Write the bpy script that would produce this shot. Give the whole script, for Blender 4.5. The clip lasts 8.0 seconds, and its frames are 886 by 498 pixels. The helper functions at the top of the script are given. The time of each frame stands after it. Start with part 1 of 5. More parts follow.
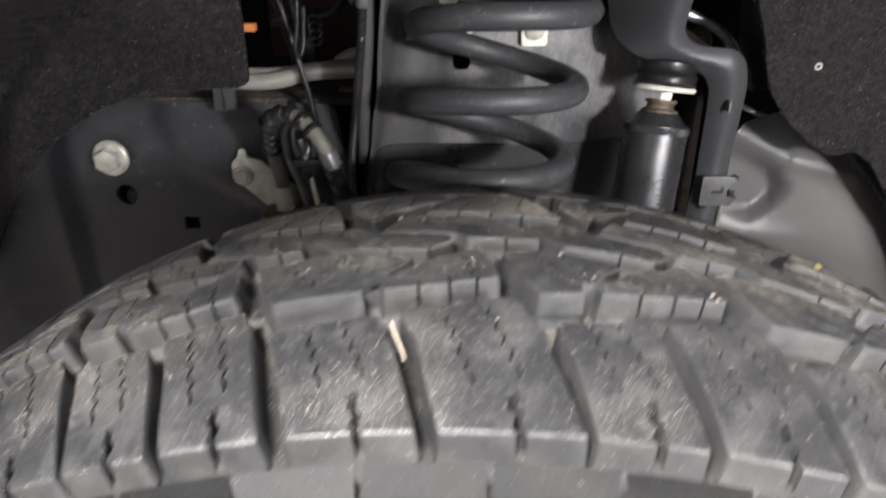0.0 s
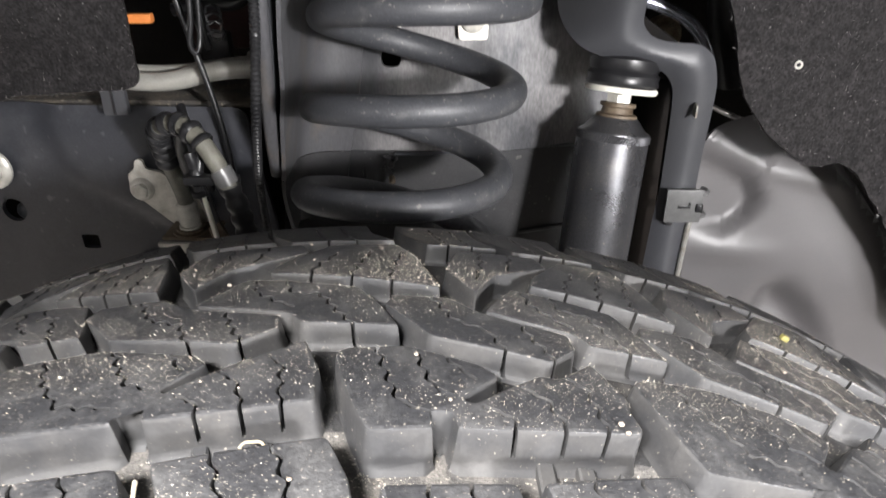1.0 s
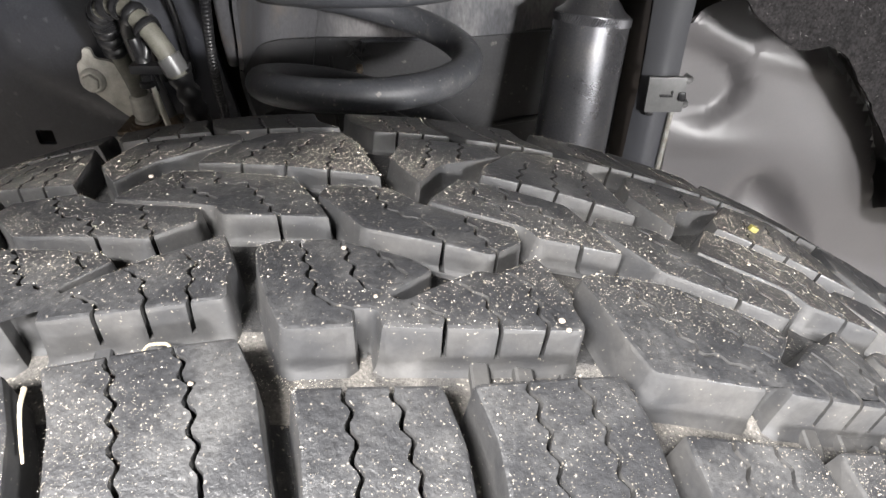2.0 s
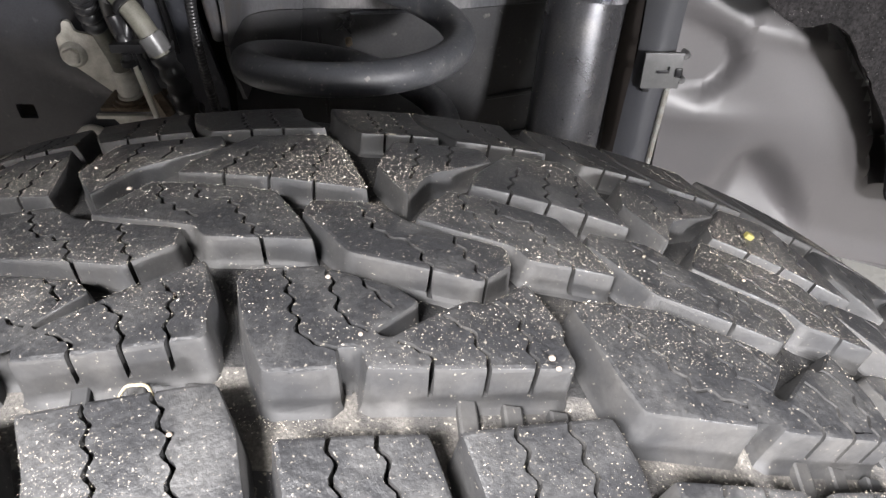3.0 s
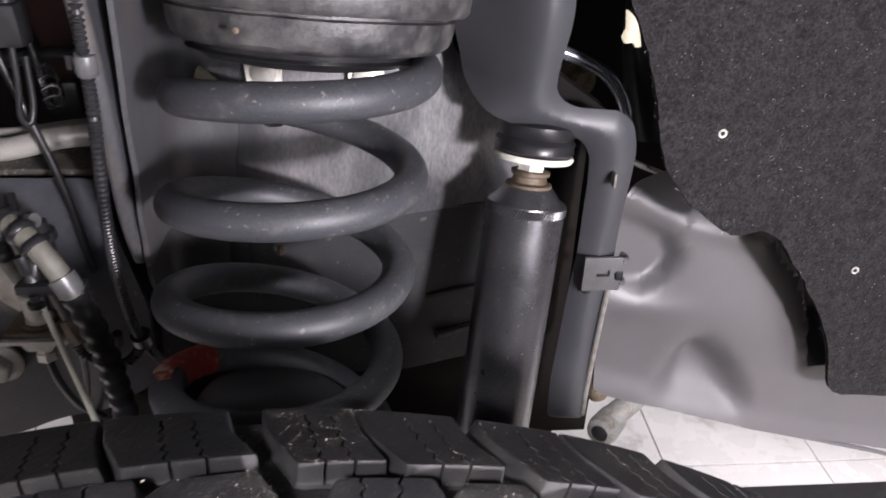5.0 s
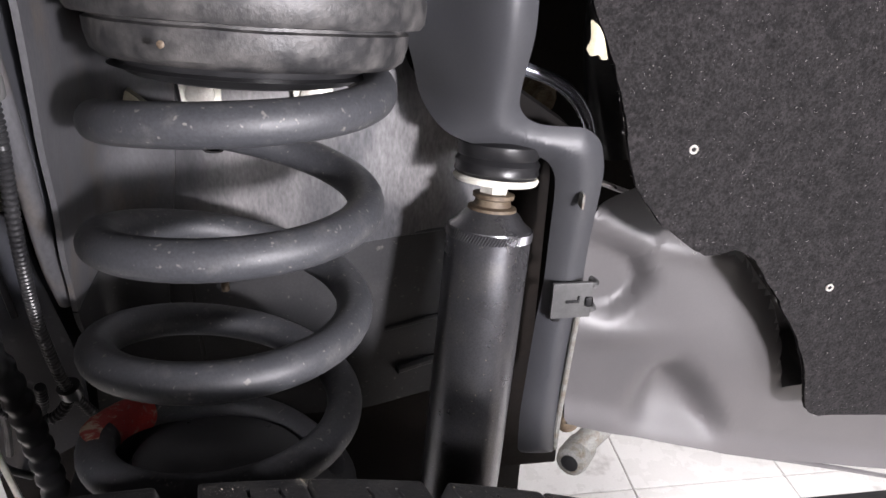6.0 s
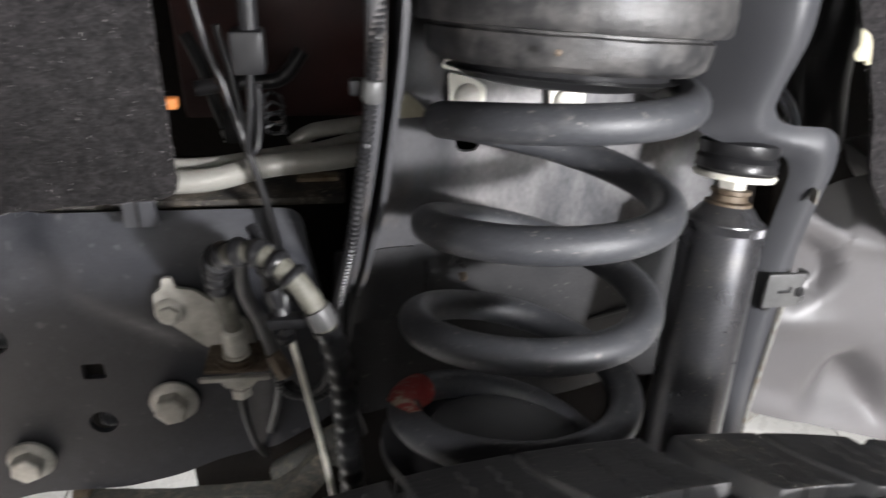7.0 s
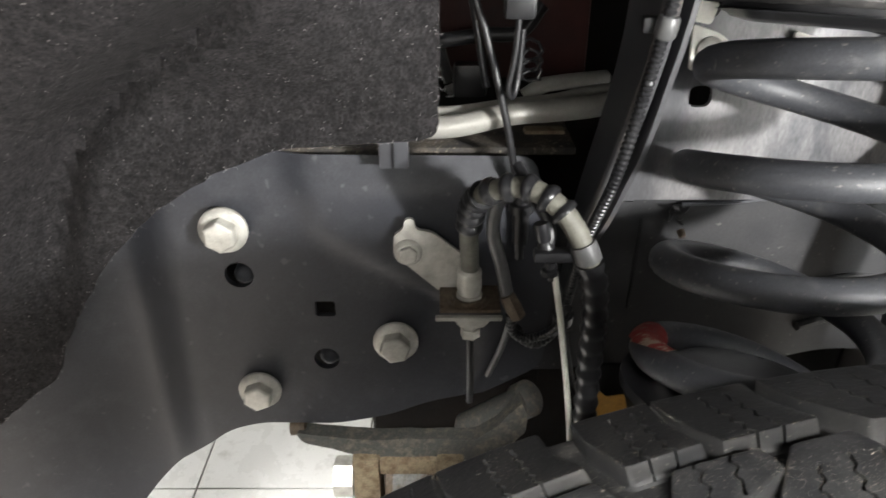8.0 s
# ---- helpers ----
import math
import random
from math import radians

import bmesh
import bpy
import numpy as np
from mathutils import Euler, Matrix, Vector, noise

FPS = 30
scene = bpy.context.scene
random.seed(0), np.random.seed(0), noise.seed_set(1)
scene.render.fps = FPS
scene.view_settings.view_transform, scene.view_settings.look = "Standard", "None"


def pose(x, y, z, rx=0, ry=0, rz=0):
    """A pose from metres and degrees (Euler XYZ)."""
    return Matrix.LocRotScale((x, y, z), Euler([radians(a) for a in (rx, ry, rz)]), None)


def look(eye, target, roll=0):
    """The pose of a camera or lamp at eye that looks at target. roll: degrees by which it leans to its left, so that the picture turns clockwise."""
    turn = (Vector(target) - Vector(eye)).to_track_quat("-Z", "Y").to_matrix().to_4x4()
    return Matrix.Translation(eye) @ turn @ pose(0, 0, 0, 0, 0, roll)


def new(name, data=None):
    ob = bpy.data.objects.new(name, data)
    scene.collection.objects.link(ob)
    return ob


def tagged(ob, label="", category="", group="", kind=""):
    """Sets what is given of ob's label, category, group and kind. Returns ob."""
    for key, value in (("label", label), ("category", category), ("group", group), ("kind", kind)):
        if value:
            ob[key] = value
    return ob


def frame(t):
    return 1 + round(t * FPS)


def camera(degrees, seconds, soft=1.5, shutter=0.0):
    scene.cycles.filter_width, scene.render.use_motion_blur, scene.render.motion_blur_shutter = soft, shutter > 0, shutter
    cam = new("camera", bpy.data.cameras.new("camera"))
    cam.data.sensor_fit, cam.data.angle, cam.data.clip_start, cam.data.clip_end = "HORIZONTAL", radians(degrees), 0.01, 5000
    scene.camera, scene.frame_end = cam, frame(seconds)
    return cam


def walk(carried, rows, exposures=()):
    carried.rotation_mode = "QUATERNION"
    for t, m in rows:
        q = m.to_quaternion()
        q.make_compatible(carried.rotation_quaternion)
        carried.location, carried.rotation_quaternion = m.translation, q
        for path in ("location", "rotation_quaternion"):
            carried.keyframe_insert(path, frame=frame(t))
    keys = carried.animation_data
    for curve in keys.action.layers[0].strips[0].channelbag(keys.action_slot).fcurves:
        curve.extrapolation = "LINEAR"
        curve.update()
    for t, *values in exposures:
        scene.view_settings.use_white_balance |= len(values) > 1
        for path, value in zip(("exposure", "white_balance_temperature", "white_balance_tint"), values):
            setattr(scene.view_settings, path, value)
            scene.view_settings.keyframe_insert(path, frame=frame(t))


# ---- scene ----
cam = camera(62.6, 8.0, shutter=0.4)
PATH = [
    (0, (-0.0005, -0.3808, 0.9776), (-0.0532, 0.5095, 0.5253), -0.49),
    (0.2, (0.0189, -0.3618, 0.9949), (-0.0312, 0.5293, 0.5439), -0.52),
    (0.5, (0.0332, -0.3274, 0.9866), (-0.0145, 0.5652, 0.5382), -0.44),
    (1, (0.0465, -0.2891, 0.9679), (0.0032, 0.5915, 0.4960), -0.43),
    (1.2, (0.0463, -0.2827, 0.9584), (0.0064, 0.5872, 0.4668), -0.44),
    (1.5, (0.0535, -0.2817, 0.9539), (0.0159, 0.5673, 0.4269), -0.40),
    (1.7, (0.0599, -0.2791, 0.9526), (0.0244, 0.5519, 0.3974), -0.56),
    (2.8, (0.0628, -0.2595, 0.9662), (0.0454, 0.5142, 0.3329), 0.08),
    (3, (0.0627, -0.2574, 0.9662), (0.0425, 0.5122, 0.3281), -0.12),
    (3.5, (0.0635, -0.2533, 0.9641), (0.0484, 0.5135, 0.3225), 0.16),
    (4, (0.0543, -0.2529, 0.9854), (0.0464, 0.5219, 0.3533), 0.41),
    (4.2, (0.0522, -0.2437, 1.0012), (0.0521, 0.5502, 0.3931), 0.58),
    (4.5, (0.0551, -0.2246, 1.0119), (0.0713, 0.6022, 0.4496), 0.80),
    (4.7, (0.0555, -0.2111, 1.0100), (0.0905, 0.6360, 0.4798), 0.87),
    (5, (0.0577, -0.1963, 1.0065), (0.1288, 0.6640, 0.5017), 1.55),
    (5.2, (0.0630, -0.1898, 0.9929), (0.1456, 0.6822, 0.5104), 1.36),
    (6.3, (0.0509, -0.1599, 0.9937), (0.1927, 0.7100, 0.5213), 1.72),
    (6.5, (0.0147, -0.1699, 0.9950), (0.1540, 0.7099, 0.5406), 1.30),
    (6.8, (-0.0612, -0.1738, 0.9987), (0.0763, 0.7011, 0.5344), 1.67),
    (6.9, (-0.0831, -0.1758, 1.0004), (0.0490, 0.6966, 0.5299), 1.72),
    (7, (-0.0995, -0.1768, 0.9996), (0.0181, 0.6957, 0.5254), 1.40),
    (7.2, (-0.1331, -0.1843, 0.9956), (-0.0346, 0.6914, 0.5228), 1.32),
    (7.5, (-0.1705, -0.1902, 0.9907), (-0.1096, 0.6863, 0.5134), 0.70),
    (8, (-0.2004, -0.1981, 0.9757), (-0.1951, 0.6801, 0.4975), 0.13),
]
walk(cam, [(t, look(eye, target, roll)) for t, eye, target, roll in PATH], [(0.0, 0.82, 6650, 8), (0.5, 1.25, 6550, 10), (1.0, 1.42, 6600, 8), (1.5, 1.45, 6650, 7), (3.5, 1.33, 6500, 11), (4.5, 1.3, 6450, 17), (5.0, 1.4, 6450, 18), (6.5, 1.68, 6500, 11), (7.0, 1.75, 6500, 8), (8.0, 2.05, 6650, 5)])
YAW = 0.3

# ---- light and exposure ----
world = bpy.data.worlds.new("workshop_air")
scene.world = world
world.use_nodes = True
world.node_tree.nodes["Background"].inputs[0].default_value = (0.95, 0.93, 1.0, 1)
world.node_tree.nodes["Background"].inputs[1].default_value = 0.015


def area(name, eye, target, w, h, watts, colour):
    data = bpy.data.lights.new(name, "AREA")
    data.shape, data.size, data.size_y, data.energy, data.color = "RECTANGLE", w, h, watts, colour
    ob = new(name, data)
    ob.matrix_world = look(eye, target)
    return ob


# unseen key lamp, added to the right of the arch
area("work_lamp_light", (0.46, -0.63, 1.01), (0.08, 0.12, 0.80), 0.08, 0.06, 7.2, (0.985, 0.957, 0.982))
# weak unseen fill lamp, added for the rail and left liner
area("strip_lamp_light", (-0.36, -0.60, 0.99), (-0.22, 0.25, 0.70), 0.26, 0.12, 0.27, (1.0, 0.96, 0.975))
# unseen side lamp, added for the streak on the shock; no door is there
area("door_daylight", (2.2, -3.7, 1.25), (0.1, 0.2, 0.7), 1.5, 2.3, 65.0, (0.97, 0.97, 1.0))
# unseen lamp, added overhead to brighten the outer tread rows
area("ceiling_tube_light", (-0.60, -1.62, 2.5), (0.0, -0.2, 0.8), 1.0, 0.4, 210.0, (1.0, 0.97, 0.985))
# two unseen lamps, added to brighten the floor beyond
area("ceiling_tube_light_far", (1.4, 2.6, 2.95), (0.8, 1.2, 0.0), 1.8, 1.2, 2.0, (1.0, 0.98, 1.0))
area("ceiling_tube_light_rear", (-1.6, 2.6, 2.95), (-0.8, 1.2, 0.0), 1.8, 1.2, 15.0, (1.0, 0.98, 1.0))


# ---- materials ----
def material(name, base, rough=0.6, metal=0.0, second=None, coarse=25.0, fine=400.0, mix=(0.35, 0.7),
             bump=0.15, bump_scale=None, grain=0.25, spec=0.5, piece=False, rough_var=0.15,
             stretch=None, xshade=None, specks=None, speck_scale=1500.0, speck_cut=(0.70, 0.76)):
    """Two-scale procedural surface: coarse patches of a second colour, fine grain in value, roughness and relief."""
    m = bpy.data.materials.new(name)
    m.use_nodes = True
    nt = m.node_tree
    b = nt.nodes["Principled BSDF"]
    tc = nt.nodes.new("ShaderNodeTexCoord")

    def noise_tex(scale, detail, rough_):
        n = nt.nodes.new("ShaderNodeTexNoise")
        n.noise_dimensions = "4D" if piece else "3D"
        n.inputs["Scale"].default_value, n.inputs["Detail"].default_value = scale, detail
        n.inputs["Roughness"].default_value = rough_
        if stretch:
            mp = nt.nodes.new("ShaderNodeMapping")
            mp.inputs["Scale"].default_value = stretch
            nt.links.new(tc.outputs["Object"], mp.inputs["Vector"])
            nt.links.new(mp.outputs[0], n.inputs["Vector"])
        else:
            nt.links.new(tc.outputs["Object"], n.inputs["Vector"])
        if piece:
            oi = nt.nodes.new("ShaderNodeObjectInfo")
            mu = nt.nodes.new("ShaderNodeMath")
            mu.operation = "MULTIPLY"
            mu.inputs[1].default_value = 37.0
            nt.links.new(oi.outputs["Random"], mu.inputs[0])
            nt.links.new(mu.outputs[0], n.inputs["W"])
        return n

    n1, n2 = noise_tex(coarse, 5.0, 0.6), noise_tex(fine, 3.0, 0.6)
    ramp = nt.nodes.new("ShaderNodeMapRange")
    ramp.inputs["From Min"].default_value, ramp.inputs["From Max"].default_value = mix
    nt.links.new(n1.outputs["Fac"], ramp.inputs["Value"])
    mx = nt.nodes.new("ShaderNodeMix")
    mx.data_type = "RGBA"
    mx.inputs[6].default_value = (*base, 1)
    mx.inputs[7].default_value = (*(second or base), 1)
    nt.links.new(ramp.outputs[0], mx.inputs[0])
    gr = nt.nodes.new("ShaderNodeMapRange")
    gr.inputs["From Min"].default_value, gr.inputs["From Max"].default_value = 0.25, 0.75
    gr.inputs["To Min"].default_value, gr.inputs["To Max"].default_value = 1 - grain, 1 + grain
    nt.links.new(n2.outputs["Fac"], gr.inputs["Value"])
    mul = nt.nodes.new("ShaderNodeVectorMath")
    mul.operation = "SCALE"
    nt.links.new(mx.outputs[2], mul.inputs[0])
    nt.links.new(gr.outputs[0], mul.inputs["Scale"])
    colour = mul.outputs[0]
    if xshade:
        # shade in the colour: a darker tint towards low x, with an uneven border
        tint, x0, x1 = xshade
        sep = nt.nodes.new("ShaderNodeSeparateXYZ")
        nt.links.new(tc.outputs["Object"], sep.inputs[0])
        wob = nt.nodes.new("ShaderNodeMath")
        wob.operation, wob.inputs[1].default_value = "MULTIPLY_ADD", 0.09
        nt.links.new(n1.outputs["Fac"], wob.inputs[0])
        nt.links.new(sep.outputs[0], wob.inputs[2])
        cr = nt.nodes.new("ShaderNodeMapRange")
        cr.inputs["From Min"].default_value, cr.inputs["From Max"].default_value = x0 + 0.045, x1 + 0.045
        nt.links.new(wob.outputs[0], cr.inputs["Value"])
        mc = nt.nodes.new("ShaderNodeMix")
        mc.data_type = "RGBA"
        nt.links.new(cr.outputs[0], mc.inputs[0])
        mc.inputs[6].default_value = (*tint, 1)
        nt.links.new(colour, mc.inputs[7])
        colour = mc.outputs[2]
    if specks:
        n3 = noise_tex(speck_scale, 1.0, 0.5)
        sr = nt.nodes.new("ShaderNodeMapRange")
        sr.inputs["From Min"].default_value, sr.inputs["From Max"].default_value = speck_cut
        nt.links.new(n3.outputs["Fac"], sr.inputs["Value"])
        ms = nt.nodes.new("ShaderNodeMix")
        ms.data_type = "RGBA"
        nt.links.new(sr.outputs[0], ms.inputs[0])
        nt.links.new(colour, ms.inputs[6])
        ms.inputs[7].default_value = (*specks, 1)
        colour = ms.outputs[2]
    nt.links.new(colour, b.inputs["Base Color"])
    rr = nt.nodes.new("ShaderNodeMapRange")
    rr.inputs["To Min"].default_value, rr.inputs["To Max"].default_value = max(0.03, rough - rough_var), min(1, rough + rough_var)
    nt.links.new(n1.outputs["Fac"], rr.inputs["Value"])
    nt.links.new(rr.outputs[0], b.inputs["Roughness"])
    b.inputs["Metallic"].default_value = metal
    b.inputs["Specular IOR Level"].default_value = spec
    if bump:
        bp = nt.nodes.new("ShaderNodeBump")
        bp.inputs["Strength"].default_value = bump
        bp.inputs["Distance"].default_value = 0.001
        src = n2 if bump_scale is None else noise_tex(bump_scale, 4.0, 0.65)
        nt.links.new(src.outputs["Fac"], bp.inputs["Height"])
        nt.links.new(bp.outputs[0], b.inputs["Normal"])
    return m


RUBBER = material("tread_rubber", (0.0150, 0.0153, 0.0165), 0.44, second=(0.048, 0.0475, 0.047), coarse=55, fine=700, mix=(0.46, 0.78), bump=0.45, bump_scale=420, grain=0.42, piece=True, specks=(0.16, 0.145, 0.125), speck_scale=1300.0, speck_cut=(0.66, 0.75))
# darker copy of the tread rubber: the inner row's shade in its colour
SHADED = material("shaded_inner_rubber", (0.0068, 0.0069, 0.0074), 0.50, second=(0.020, 0.0193, 0.0185), coarse=55, fine=700, mix=(0.50, 0.80), bump=0.45, bump_scale=420, grain=0.42, piece=True, specks=(0.13, 0.11, 0.085), speck_scale=1300.0, speck_cut=(0.68, 0.77))
# block sides and side lugs, slightly darker than the tops
FLANK = material("flank_rubber", (0.0125, 0.0128, 0.0138), 0.70, second=(0.036, 0.0345, 0.0325), coarse=50, fine=700, mix=(0.40, 0.75), bump=0.2, bump_scale=300, grain=0.22, piece=True, specks=(0.14, 0.125, 0.105), speck_scale=1000.0, speck_cut=(0.70, 0.78))
# groove shade is put into this black; patches and specks are dust
GROOVE = material("groove_shade_rubber", (0.0062, 0.0061, 0.0063), 0.75, second=(0.046, 0.0425, 0.038), coarse=75, fine=900, mix=(0.52, 0.72), bump=0.5, grain=0.5, specks=(0.15, 0.135, 0.11), speck_scale=900.0, speck_cut=(0.67, 0.75))
SETTLED = material("settled_dust", (0.030, 0.0285, 0.027), 0.9, second=(0.082, 0.076, 0.068), coarse=110, fine=1200, mix=(0.40, 0.66), bump=0.5, grain=0.5, specks=(0.20, 0.185, 0.155), speck_scale=900.0, speck_cut=(0.64, 0.73))
SPRING = material("spring_coating", (0.034, 0.0355, 0.040), 0.54, second=(0.080, 0.079, 0.078), coarse=90, fine=700, mix=(0.54, 0.80), bump=0.15, grain=0.25, specks=(0.13, 0.125, 0.115), speck_scale=340.0, speck_cut=(0.68, 0.76))
PAINT = material("chassis_paint", (0.0235, 0.0250, 0.0305), 0.52, second=(0.046, 0.0475, 0.053), coarse=30, fine=600, mix=(0.5, 0.82), bump=0.08, grain=0.2, specks=(0.062, 0.063, 0.066), speck_scale=130.0, speck_cut=(0.70, 0.80))
# the wall metal is tinted darker towards low x for its shade
WALLMET = material("tower_metal", (0.060, 0.061, 0.066), 0.42, metal=0.3, second=(0.25, 0.242, 0.242), coarse=16, fine=500, mix=(0.40, 0.70), bump=0.12, grain=0.3, stretch=(1.0, 1.0, 0.35), xshade=((0.040, 0.041, 0.045), -0.105, 0.03))
TOWER = material("satin_paint", (0.034, 0.035, 0.040), 0.50, second=(0.042, 0.043, 0.047), coarse=12, fine=700, bump=0.03, grain=0.08)
# dark lower paint, blackened further so that shade is in the colour
LOWPAINT = material("dark_paint_and_shade", (0.0120, 0.0125, 0.0142), 0.60, second=(0.027, 0.0265, 0.0275), coarse=22, fine=500, mix=(0.45, 0.75), bump=0.15, grain=0.3, specks=(0.075, 0.07, 0.065), speck_scale=220.0, speck_cut=(0.70, 0.80))
FLANGE = material("stained_flange_paint", (0.052, 0.052, 0.056), 0.5, second=(0.085, 0.072, 0.060), coarse=45, fine=600, mix=(0.5, 0.75), bump=0.1, grain=0.25, stretch=(1, 1, 0.4))
PANEL = material("grey_panel_paint", (0.086, 0.082, 0.084), 0.42, second=(0.074, 0.071, 0.073), coarse=9, fine=800, bump=0.02, grain=0.05, rough_var=0.05)
SHOCK = material("shock_paint", (0.105, 0.105, 0.112), 0.31, metal=0.80, second=(0.15, 0.146, 0.14), coarse=30, fine=800, mix=(0.5, 0.85), bump=0.09, grain=0.2, rough_var=0.14, specks=(0.30, 0.27, 0.22), speck_scale=420.0, speck_cut=(0.74, 0.78))
FELT = material("liner_felt", (0.0080, 0.0075, 0.0078), 0.95, second=(0.0235, 0.0215, 0.022), coarse=150, fine=520, mix=(0.30, 0.72), bump=1.0, bump_scale=300, grain=0.75, spec=0.15, specks=(0.15, 0.14, 0.135), speck_scale=620.0, speck_cut=(0.73, 0.80))
ZINC = material("zinc_plating", (0.58, 0.57, 0.52), 0.42, metal=0.25, second=(0.33, 0.315, 0.28), coarse=70, fine=900, bump=0.08, grain=0.12)
BLACK = material("black_plastic", (0.009, 0.009, 0.010), 0.34, second=(0.018, 0.018, 0.019), coarse=60, fine=700, bump=0.05, grain=0.2, spec=0.35)
# near-black for cavities and gaps: their shade put into the colour
SHADE = material("bay_shade", (0.004, 0.0037, 0.0037), 0.8, second=(0.010, 0.0075, 0.006), coarse=12, fine=200, bump=0.1, grain=0.3, spec=0.12)
PIPE = material("aluminium_pipe", (0.36, 0.355, 0.325), 0.40, metal=0.35, second=(0.28, 0.27, 0.245), coarse=40, fine=600, bump=0.03, grain=0.08)
WHITE = material("white_plastic", (0.74, 0.73, 0.66), 0.45, second=(0.60, 0.58, 0.50), coarse=90, fine=800, bump=0.03, grain=0.08)
HOSEGREY = material("hose_sleeve", (0.125, 0.122, 0.100), 0.6, second=(0.085, 0.082, 0.068), coarse=120, fine=1500, bump=0.3, grain=0.25)
RED = material("red_tag_paint", (0.40, 0.045, 0.038), 0.65, second=(0.38, 0.30, 0.26), coarse=170, fine=900, mix=(0.55, 0.72), bump=0.1, grain=0.25)
TAGPAPER = material("tag_paper", (0.55, 0.43, 0.33), 0.7, second=(0.40, 0.07, 0.06), coarse=120, fine=900, mix=(0.44, 0.52), bump=0.1, grain=0.25)
STRAPM = material("dirty_strap_steel", (0.050, 0.050, 0.046), 0.7, second=(0.125, 0.110, 0.085), coarse=160, fine=600, mix=(0.48, 0.70), bump=0.6, bump_scale=320, grain=0.4)
TANRUST = material("tan_rust", (0.17, 0.135, 0.085), 0.75, second=(0.085, 0.055, 0.03), coarse=130, fine=700, mix=(0.42, 0.70), bump=0.5, bump_scale=300, grain=0.35)
CAST = material("cast_steel", (0.16, 0.16, 0.15), 0.65, second=(0.10, 0.075, 0.045), coarse=110, fine=500, mix=(0.45, 0.75), bump=0.5, bump_scale=260, grain=0.3)
SEATM = material("seat_metal", (0.020, 0.020, 0.021), 0.5, second=(0.085, 0.081, 0.078), coarse=60, fine=500, mix=(0.42, 0.72), bump=0.6, bump_scale=170, grain=0.2)
RUST = material("rusty_steel", (0.062, 0.042, 0.026), 0.6, metal=0.2, second=(0.14, 0.11, 0.075), coarse=200, fine=900, bump=0.3, grain=0.3)
ORANGE = material("orange_plastic", (0.58, 0.20, 0.05), 0.5, second=(0.50, 0.16, 0.04), coarse=80, fine=500, bump=0.0, grain=0.05)
CREAM = material("cream_plastic", (0.40, 0.375, 0.27), 0.5, second=(0.31, 0.285, 0.20), coarse=90, fine=800, bump=0.03, grain=0.1)
YELLOW = material("yellow_label", (0.55, 0.30, 0.06), 0.6, second=(0.40, 0.22, 0.05), coarse=120, fine=600, bump=0.1, grain=0.2)
MAROON = material("maroon_paint", (0.060, 0.020, 0.018), 0.45, second=(0.030, 0.012, 0.011), coarse=20, fine=400, bump=0.02, grain=0.1)
STEEL = material("bare_steel", (0.42, 0.41, 0.40), 0.30, metal=0.9, second=(0.30, 0.29, 0.28), coarse=60, fine=900, bump=0.05, grain=0.12)
TILE = material("floor_tile", (0.58, 0.573, 0.558), 0.28, second=(0.33, 0.315, 0.30), coarse=14, fine=300, mix=(0.58, 0.72), bump=0.03, grain=0.04, piece=True)
GROUT = material("tile_grout", (0.22, 0.20, 0.18), 0.9, second=(0.14, 0.13, 0.12), coarse=30, fine=500, bump=0.2, grain=0.2)
PLASTER = material("wall_plaster", (0.62, 0.62, 0.60), 0.85, second=(0.55, 0.55, 0.53), coarse=3, fine=80, bump=0.1, grain=0.05)
GRIT = material("sand_grit", (0.25, 0.215, 0.165), 0.5, second=(0.52, 0.485, 0.42), coarse=700, fine=2500, mix=(0.45, 0.62), bump=0.0, grain=0.3)
YELLOWCHIP = material("yellow_plastic", (0.13, 0.115, 0.030), 0.6, second=(0.11, 0.10, 0.032), coarse=120, fine=600, bump=0.05, grain=0.1)
TUBEMET = material("polished_tube", (0.34, 0.36, 0.42), 0.24, metal=0.75, second=(0.20, 0.205, 0.225), coarse=50, fine=700, bump=0.03, grain=0.1)
DIRT = material("road_dirt", (0.022, 0.021, 0.020), 0.9, second=(0.080, 0.066, 0.050), coarse=45, fine=700, bump=0.6, grain=0.5, specks=(0.16, 0.14, 0.11), speck_scale=300.0, speck_cut=(0.64, 0.72))
LINT = material("pale_lint", (0.32, 0.31, 0.30), 0.8, second=(0.22, 0.21, 0.21), coarse=40, fine=400, bump=0.0, grain=0.2)
STRAW = material("dry_straw", (0.26, 0.23, 0.17), 0.6, second=(0.24, 0.20, 0.12), coarse=200, fine=900, bump=0.1, grain=0.2)
SLIVER = material("pale_wood", (0.38, 0.34, 0.27), 0.7, second=(0.36, 0.31, 0.23), coarse=200, fine=900, bump=0.1, grain=0.2)
PEBBLE = material("pale_pebble", (0.24, 0.215, 0.185), 0.6, second=(0.17, 0.13, 0.095), coarse=300, fine=1500, bump=0.3, grain=0.2, piece=True)
CLEARCOAT = material("silver_sleeve", (0.085, 0.085, 0.085), 0.38, second=(0.058, 0.058, 0.058), coarse=90, fine=700, bump=0.05, grain=0.1)


# ---- building helpers ----
def thing(name, label, category, group="", kind="", at=(0, 0, 0)):
    ob = new(name)
    ob.empty_display_size = 0.02
    ob.location = at
    return tagged(ob, label, category, group, kind)


